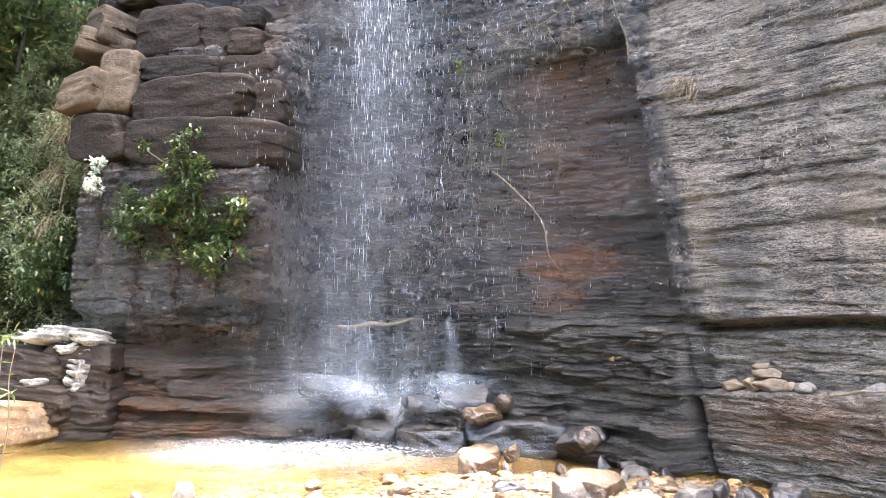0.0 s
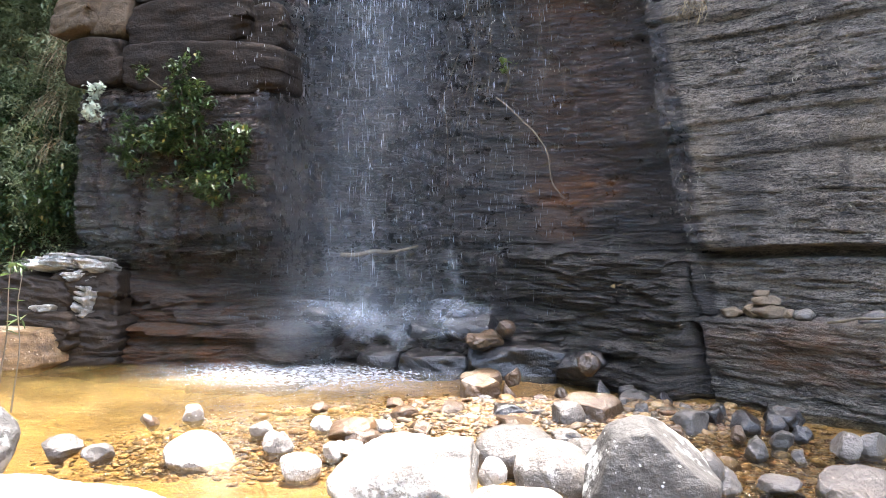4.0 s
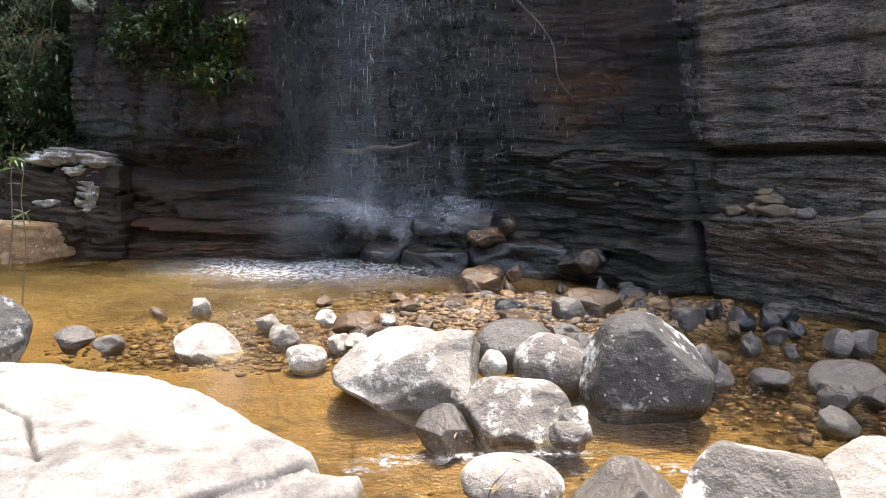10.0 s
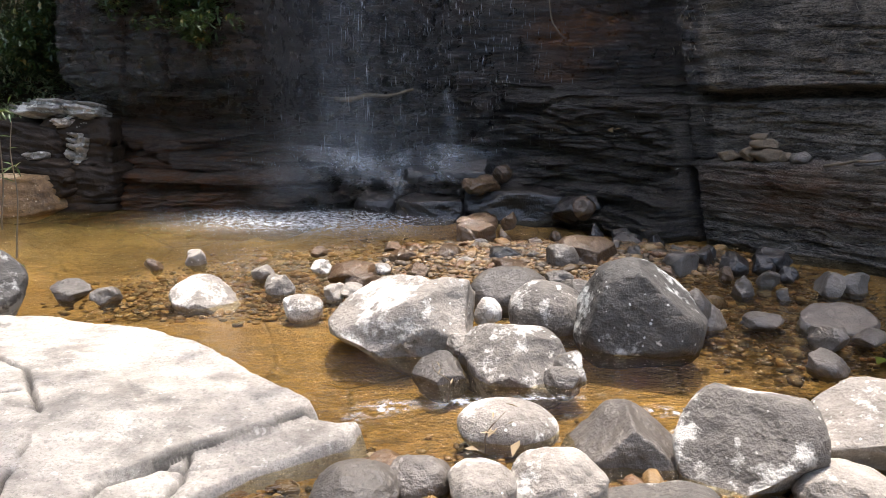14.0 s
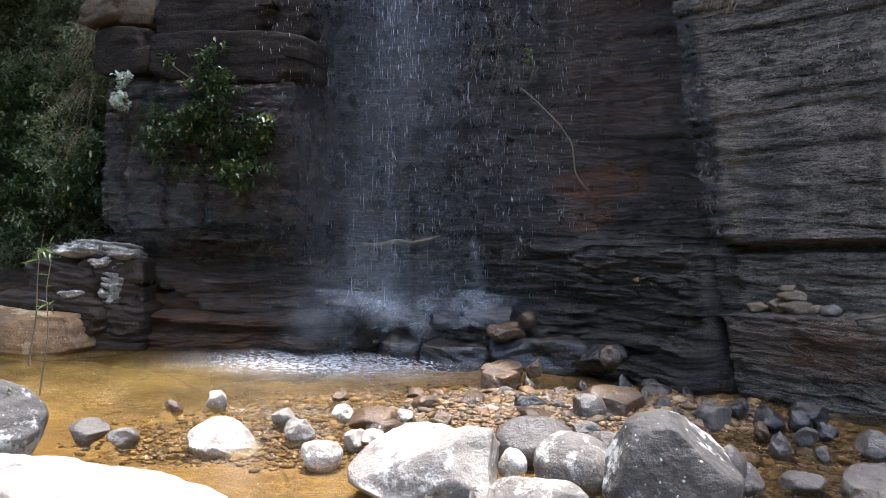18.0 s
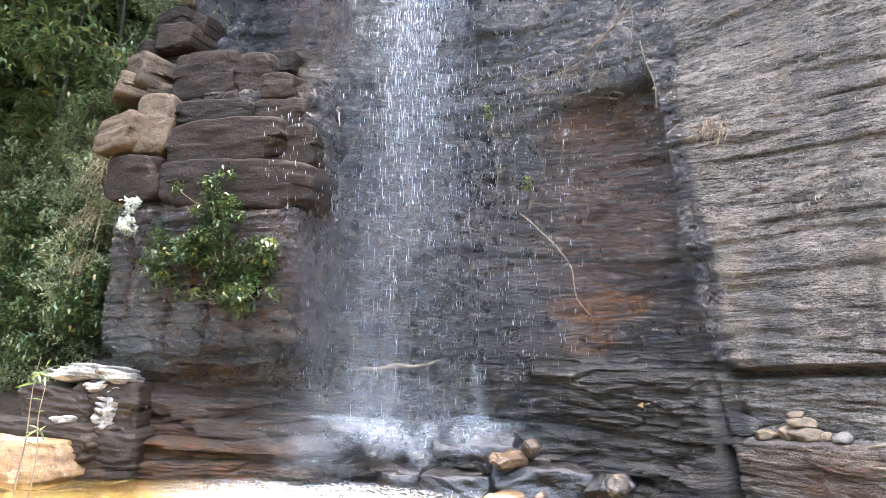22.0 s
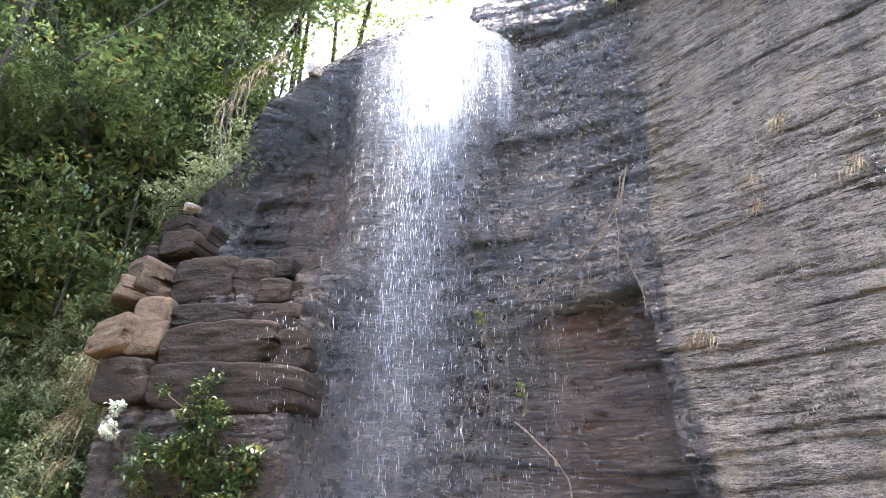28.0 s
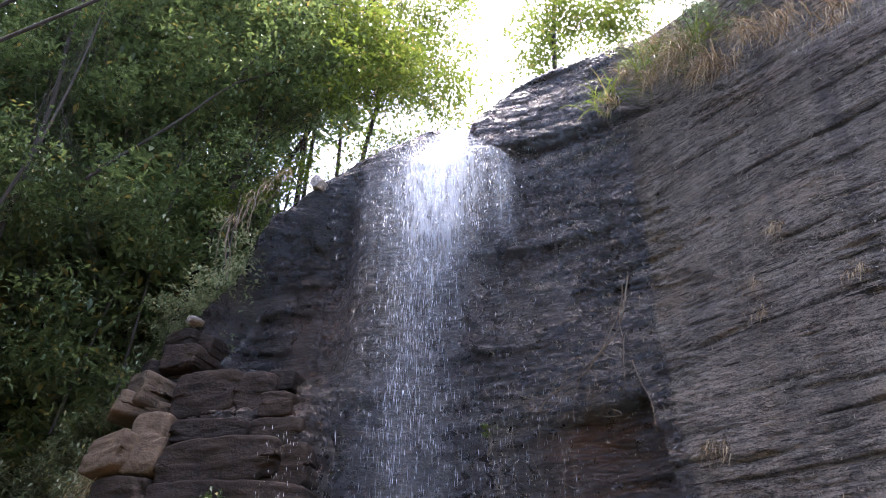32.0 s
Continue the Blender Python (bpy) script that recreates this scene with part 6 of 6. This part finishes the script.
def near(az, el, dist):
    a, e = radians(az), radians(el)
    return np.array([dist * math.sin(a), dist * math.cos(a), 1.6 + dist * math.tan(e)])


sprig(near(-30.2, -12, 5.2), near(-29.6, -3.2, 5.2), 9, 0.13, LEAF_BUSH, "thin reed stem with narrow green leaves", 1)
sprig(near(-30.8, -10, 5.4), near(-30.0, -1.2, 5.3), 7, 0.13, LEAF_BUSH, "thin reed stem with narrow green leaves", 2)
bush("boulder_plant", [(-2.98, 4.92, 0.32), (-2.92, 4.9, 0.24), (-3.05, 4.9, 0.38)], 0.09, 60, 0.05, LEAF_GREY, "small grey-green plant on a mossy boulder", 31, "plant", root=(-3.02, 5.0, 0.25))
sprig((0.02, 3.45, 0.0), (-0.05, 3.5, 0.22), 3, 0.05, STRAW, "dry red-brown twig standing in the stream", 3, 0.004)
sprig((0.18, 2.95, 0.0), (0.26, 2.9, 0.20), 5, 0.06, STRAW, "dry twig with withered leaves among stones", 4, 0.004)
r = np.random.default_rng(44)
for i, (x, y, z, mat, label) in enumerate([(2.45, 3.95, 0.02, LEAF_LIGHT, "fallen green leaf on the water"), (0.22, 3.05, 0.06, STRAW, "fallen yellow leaf among stones"), (0.30, 2.85, 0.08, STRAW, "fallen yellow leaf among stones"), (0.12, 2.9, 0.05, STRAW, "fallen yellow leaf among stones"), (-0.3, 2.85, 0.05, STRAW, "fallen yellow leaf among stones")]):
    thing("fallen_leaf", leaf_mesh("fallen_leaf", np.array([[x, y, z]]), 0.11, mat, r, 0.0), label, "leaf")
p = on_wall(17.55, 1.02, 0.55)
thing("fallen_leaf", leaf_mesh("fallen_leaf", np.array([p, p + [0.06, 0, 0.01]]), 0.12, STRAW, r, 0.0), "dry orange leaf on the wet ledge", "leaf")


# ---- forest above the bank ----
def tree(root, top, girth, crowns, leaf, count, size, label, seed, limbs=(), thin=0.25):
    r = np.random.default_rng(seed)
    root, top = np.asarray(root, float), np.asarray(top, float)
    ob = base("tree", label, "tree", "trees above the fall", tuple(root))
    line = wavy([root, root * 0.66 + top * 0.34 + r.normal(0, 0.08, 3), root * 0.33 + top * 0.67 + r.normal(0, 0.10, 3), top], 24, 0.05, r)
    v, f = tube(line, [girth * 1.25, girth, girth * 0.75, girth * thin], 10)
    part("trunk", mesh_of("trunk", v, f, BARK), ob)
    for c in crowns:
        pieces = []
        k = r.integers(9, 22)
        mid = line[k] * 0.5 + np.asarray(c) * 0.5 + [0, 0, 0.15]
        pieces.append(tube(wavy([line[k], mid, c], 12, 0.06, r), [girth * 0.13, girth * 0.04], 6))
        for _ in range(3):
            pieces.append(tube(wavy([mid, np.asarray(c) + r.normal(0, 0.45, 3)], 8, 0.05, r), [girth * 0.08, girth * 0.03], 5))
        v, f = joined(pieces)
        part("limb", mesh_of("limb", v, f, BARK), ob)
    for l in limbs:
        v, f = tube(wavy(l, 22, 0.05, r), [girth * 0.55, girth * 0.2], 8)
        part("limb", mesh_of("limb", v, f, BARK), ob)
    pts = clumps(crowns, 0.75, count, r, 0.2)
    part("crown", leaf_mesh("crown", pts, size, leaf, r), ob)
    return ob


def at(az, el, dist):
    a, e = radians(az), radians(el)
    return np.array([EYE[0] + dist * math.sin(a), EYE[1] + dist * math.cos(a), EYE[2] + dist * math.tan(e)])


rt = np.random.default_rng(60)
def crown_spots(az0, az1, el0, el1, d0, d1, n):
    return [at(rt.uniform(az0, az1), rt.uniform(el0, el1), rt.uniform(d0, d1)) for _ in range(n)]


tree(at(-32.4, 16, 14.6), at(-32.2, 50, 13.4), 0.06, crown_spots(-42, -24, 38, 54, 12.4, 14.2, 26), LEAF_FOREST, 330, 0.12, "leaning slender tree with a long bare limb", 1,
     limbs=[[at(-32.6, 32.1, 12.2), at(-30.0, 35.1, 12.1), at(-26.2, 38.2, 12.0), at(-22.6, 41.7, 12.0), at(-18.5, 43.0, 12.0), at(-15.6, 45.4, 12.0), at(-11.4, 48.1, 12.0), at(-6, 51.5, 12.0)],
            [at(-22.6, 41.7, 12.0), at(-20.5, 45, 12.1), at(-19.5, 50, 12.3)]])
tree(at(-24, 22, 13.5), at(-15, 52, 12.5), 0.08, crown_spots(-22, -1.5, 42.3, 53, 12.9, 14.8, 44), LEAF_LIGHT, 190, 0.135, "sunlit green tree reaching over the fall", 2)
tree(at(-37, 12, 12.6), at(-37, 50, 13), 0.05, crown_spots(-42, -28, 25, 46, 11.8, 14, 14), LEAF_FOREST, 320, 0.12, "dark green bushy tree on the bank", 3)
tree(at(-27, 20, 14), at(-26, 50, 15), 0.08, crown_spots(-32, -19, 33, 50, 13, 15.5, 15), LEAF_FOREST, 330, 0.125, "shady green tree behind the cliff's edge", 4)
tree(at(-21, 25, 14.5), at(-21, 52, 15.5), 0.07, crown_spots(-26, -16, 38, 52, 13.5, 16, 13), LEAF_FOREST, 300, 0.13, "shady green tree behind the cliff's edge", 5)
tree(at(-15.7, 30, 15.5), at(-16.6, 53, 16), 0.06, crown_spots(-20, -13, 43, 54, 15, 17, 5), LEAF_LIGHT, 250, 0.09, "slim tree against the bright sky", 6)
tree(at(-12.5, 30, 16.5), at(-11.5, 53, 17), 0.05, crown_spots(-14, -8, 44, 52, 16, 18, 4), LEAF_LIGHT, 220, 0.09, "slim tree against the bright sky", 7)
tree(at(9, 40, 14), at(10, 54, 14.5), 0.06, crown_spots(6.5, 20, 45, 50.5, 13, 15, 24), LEAF_LIGHT, 330, 0.12, "sunny yellow-green tree above the lip", 8)
tree(at(-40, 12, 11.4), at(-35, 47, 12), 0.03, crown_spots(-46, -25, 17, 35, 11.8, 12.8, 26), LEAF_FOREST, 300, 0.115, "young leafy tree in the shade of the wood", 12)
tree(at(-11, 30, 14.5), at(-7, 50, 14.5), 0.06, crown_spots(-17, -0.5, 40.8, 49, 13.2, 15.5, 36), LEAF_LIGHT, 130, 0.13, "bright leafy tree leaning towards the fall", 9)
tree(at(-15, 30, 15), at(-14, 46, 15), 0.05, crown_spots(-19, -9, 38.5, 43.5, 14, 16, 10) + crown_spots(-12, -1.5, 41, 44, 14, 16, 12), LEAF_LIGHT, 150, 0.125, "slender leafy tree behind the cliff edge", 10)
tree(at(-24, 24, 14.2), at(-18, 47, 12.6), 0.06, crown_spots(-21, -13, 40.5, 48, 11.8, 12.8, 26), LEAF_FOREST, 240, 0.13, "leafy tree leaning over the block pillar", 13)
tree(at(-19, 30, 14.4), at(-11, 47, 12.4), 0.05, crown_spots(-13.5, -7, 42.5, 47.5, 11.5, 12.4, 20), LEAF_LIGHT, 230, 0.125, "sunlit leafy tree whose boughs hang before the sky", 15)
tree(at(-24, 25, 14.4), at(-20.5, 42, 13.6), 0.035, crown_spots(-24, -17, 33.5, 41, 12.9, 14.2, 20), LEAF_FOREST, 200, 0.12, "low leafy tree at the cliff's edge", 14)
for i, (az, el, d) in enumerate([(-30, 24, 13), (-26.5, 27, 12.8), (-23, 30, 13.2), (-19, 33.5, 13.5), (-21.5, 28.5, 12.2), (-17.5, 34.5, 13)]):
    tree(at(az, el - 9, d), at(az + rt.normal(1, 3.5), el + 17, d + 0.5), 0.02, [at(az + rt.normal(0, 2), el + rt.uniform(5, 15), d + rt.normal(0, 0.4)) for _ in range(4)], LEAF_FOREST, 230, 0.075,
         "thin sapling in the shady forest edge", 100 + i)

# undergrowth and the dense wood behind
u = rv.uniform(4, 11.0, 120)
bush("undergrowth", on_wall(u, np.interp(u, [4, 9.5, 10.6, 11.2], [4.6, 5.4, 6.6, 7.9]) + rv.uniform(-0.3, 1.2, 120), rv.uniform(-0.9, -0.1, 120)), 0.42, 230, 0.08, LEAF_GREY, "dense paled grey-green undergrowth on the forest bank", 70, "undergrowth")
bush("undergrowth", [at(rv.uniform(-22, -13), 0, 1) * 0 + at(a, e, 12.6) for a, e in zip(np.linspace(-22, -14.5, 16), np.linspace(32.5, 36.8, 16))], 0.30, 180, 0.07, LEAF_LIGHT, "sunlit undergrowth along the cliff's edge", 71, "undergrowth")
u = rv.uniform(12.0, 14.2, 30)
bush("undergrowth", on_wall(u, np.interp(u, TOPS[:, 0], TOPS[:, 1]) + rv.uniform(0.25, 1.3, 30), rv.uniform(-2.2, -0.9, 30)), 0.34, 75, 0.075, LEAF_LIGHT, "airy sunlit shrubs along the cliff's upper edge", 74, "undergrowth")
pts = np.array([at(rv.uniform(-50, -19), rv.uniform(16, 60), rv.uniform(13.5, 17.5)) for _ in range(330)] + [at(rv.uniform(-52, -20), rv.uniform(8, 34), rv.uniform(14.5, 18)) for _ in range(200)])
far = leaf_mesh("far_wood", clumps(pts, 1.1, 540, np.random.default_rng(72)), 0.21, LEAF_FOREST, np.random.default_rng(73))
thing("far_wood", far, "dense dark green wood behind the nearer trees", "wood", kind="stuff")

# unseen boughs added far overhead to keep the forest floor in shade
over = np.stack([rv.uniform(-12, -4.5, 150), rv.uniform(15.5, 22, 150), rv.uniform(20, 23, 150)], 1)
thing("unseen_canopy", leaf_mesh("unseen_canopy", clumps(over, 1.3, 150, np.random.default_rng(78)), 0.36, LEAF_FOREST, np.random.default_rng(79)), "unseen high canopy added to shade the forest", "canopy", kind="stuff")

# trees added out of view to shade the stream and dapple the slab
tree((-6.5, 3.0, 0.2), (-3.4, 5.2, 10.5), 0.16, [(-1.34, 4.84, 11.0), (-0.34, 5.24, 11.2), (-1.04, 4.44, 11.2), (-2.34, 4.64, 11.0), (-2.14, 4.04, 11), (0.31, 6.04, 11.4), (-1.74, 5.24, 11.0), (-0.64, 4.84, 11.3), (0.06, 4.94, 11.0), (-0.24, 4.64, 11.4)],
     LEAF_FOREST, 260, 0.10, "tall bank tree whose boughs reach over the slab", 301)
tree((5.6, 9.6, 11.0), (5.2, 8.8, 14.5), 0.12, [(3.3, 7.7, 13.6), (3.6, 7.1, 14.0), (3.9, 8.3, 14.0), (4.2, 7.4, 14.6), (4.3, 8.1, 14.0), (3.6, 8.7, 13.5), (4.5, 6.9, 14.4), (3.2, 8.4, 14), (4.7, 7.7, 14), (5.0, 7.3, 14.5), (4.9, 8.3, 14), (3.4, 9.2, 14.2), (4.0, 9.4, 14.2)],
     LEAF_FOREST, 560, 0.11, "unseen cliff-top tree added to shade the stream's far side", 302)

# unseen wood added behind the camera and beside the stream to block low sky
ring = []
for k in range(420):
    a = rv.uniform(105, 300)
    ring.append((13 * math.cos(radians(a)) * rv.uniform(0.8, 1.15), 1.0 + 11 * math.sin(radians(a)) * rv.uniform(0.8, 1.15), rv.uniform(0.3, 11)))
valley = leaf_mesh("unseen_wood", clumps(np.array([p for p in ring if p[1] < 8.5 and not (p[0] < -4 and p[1] > 7)]), 1.5, 130, np.random.default_rng(75)), 0.42, LEAF_FOREST, np.random.default_rng(76))
thing("unseen_wood", valley, "unseen wood added round the stream to block low sky", "wood", kind="stuff")

# ---- pebbles, last: the nearest ones singly, the rest as one sheet of gravel ----
rp = np.random.default_rng(55)
SHAPES = []
for k in range(14):
    v, f = stone_points((1, rp.uniform(0.6, 0.95), rp.uniform(0.3, 0.5)), 2, rp, 9, 0.06, 0.75)
    SHAPES.append((v, f))
CHIPS = [stone_points((1, rp.uniform(0.55, 0.95), rp.uniform(0.25, 0.5)), 1, rp, 7, 0.10, 0.8) for k in range(14)]
PEBBLE_MESHES = [mesh_of("pebble", v, f, PEBBLE) for v, f in SHAPES]


def bar_weight(x, y):
    """Where the gravel lies: the bar before the ledge and the shallows beside the dry wall."""
    w = np.exp(-(((x - 0.25) / 1.85) ** 2 + ((y - 6.3) / 0.85) ** 2) ** 2) + 0.45 * np.exp(-(((x - 2.3) / 0.9) ** 2 + ((y - 5.2) / 1.1) ** 2) ** 2) + 0.8 * np.exp(-(((x - 1.9) / 0.9) ** 2 + ((y - 6.4) / 0.6) ** 2) ** 2)
    w += 0.5 * np.exp(-(((x + 1.2) / 1.4) ** 2 + ((y - 5.6) / 0.6) ** 2) ** 2) + 0.2 * np.exp(-(((x - 0.3) / 1.4) ** 2 + ((y - 2.6) / 0.5) ** 2) ** 2)
    return np.clip(w, 0, 1)


def scatter(n):
    x, y = rp.uniform(-3, 3.4, n * 6), rp.uniform(2.2, 7.6, n * 6)
    keep = rp.uniform(0, 1, n * 6) < bar_weight(x, y)
    return x[keep][:n], y[keep][:n]


gravel = base("gravel_bar", "bar of wet brown and buff pebbles before the fall", "gravel", at=(0.3, 6.2, 0))
xs, ys = scatter(300)
for i, (x, y) in enumerate(zip(xs, ys)):
    s = rp.uniform(0.06, 0.10) if i % 4 else rp.uniform(0.10, 0.19)
    ob = new("pebble", PEBBLE_MESHES[i % 14])
    ob.parent = gravel
    ob.matrix_parent_inverse = Matrix.Translation(-Vector(gravel.location))
    z = float(ground_height(np.array(x), np.array(y)))
    ob.matrix_basis = pose(x, y, max(z, -0.06) + s * 0.14, rp.normal(0, 12), rp.normal(0, 12), rp.uniform(0, 360)) @ Matrix.Diagonal((s, s, s, 1))
xs, ys = scatter(24000)
s = np.exp(rp.normal(-3.3, 0.45, len(xs)))
zs = np.maximum(ground_height(xs, ys), -0.07) + s * 0.12
yaw = rp.uniform(0, 6.283, len(xs))
vs, fs, n0 = [], [], 0
for k in range(14):
    m = np.arange(len(xs)) % 14 == k
    v, f = CHIPS[k]
    c, sn = np.cos(yaw[m])[:, None], np.sin(yaw[m])[:, None]
    q = np.stack([v[None, :, 0] * c - v[None, :, 1] * sn, v[None, :, 0] * sn + v[None, :, 1] * c, np.broadcast_to(v[None, :, 2], (m.sum(), len(v)))], -1)
    q = q * s[m][:, None, None] + np.stack([xs[m], ys[m], zs[m]], -1)[:, None]
    vs.append(q.reshape(-1, 3))
    fs.append((f[None] + (np.arange(m.sum()) * len(v))[:, None, None]).reshape(-1, 3) + n0)
    n0 += m.sum() * len(v)
small = part("gravel", mesh_of("gravel", np.concatenate(vs), np.concatenate(fs), PEBBLES, False), gravel)
small["kind"] = "stuff"
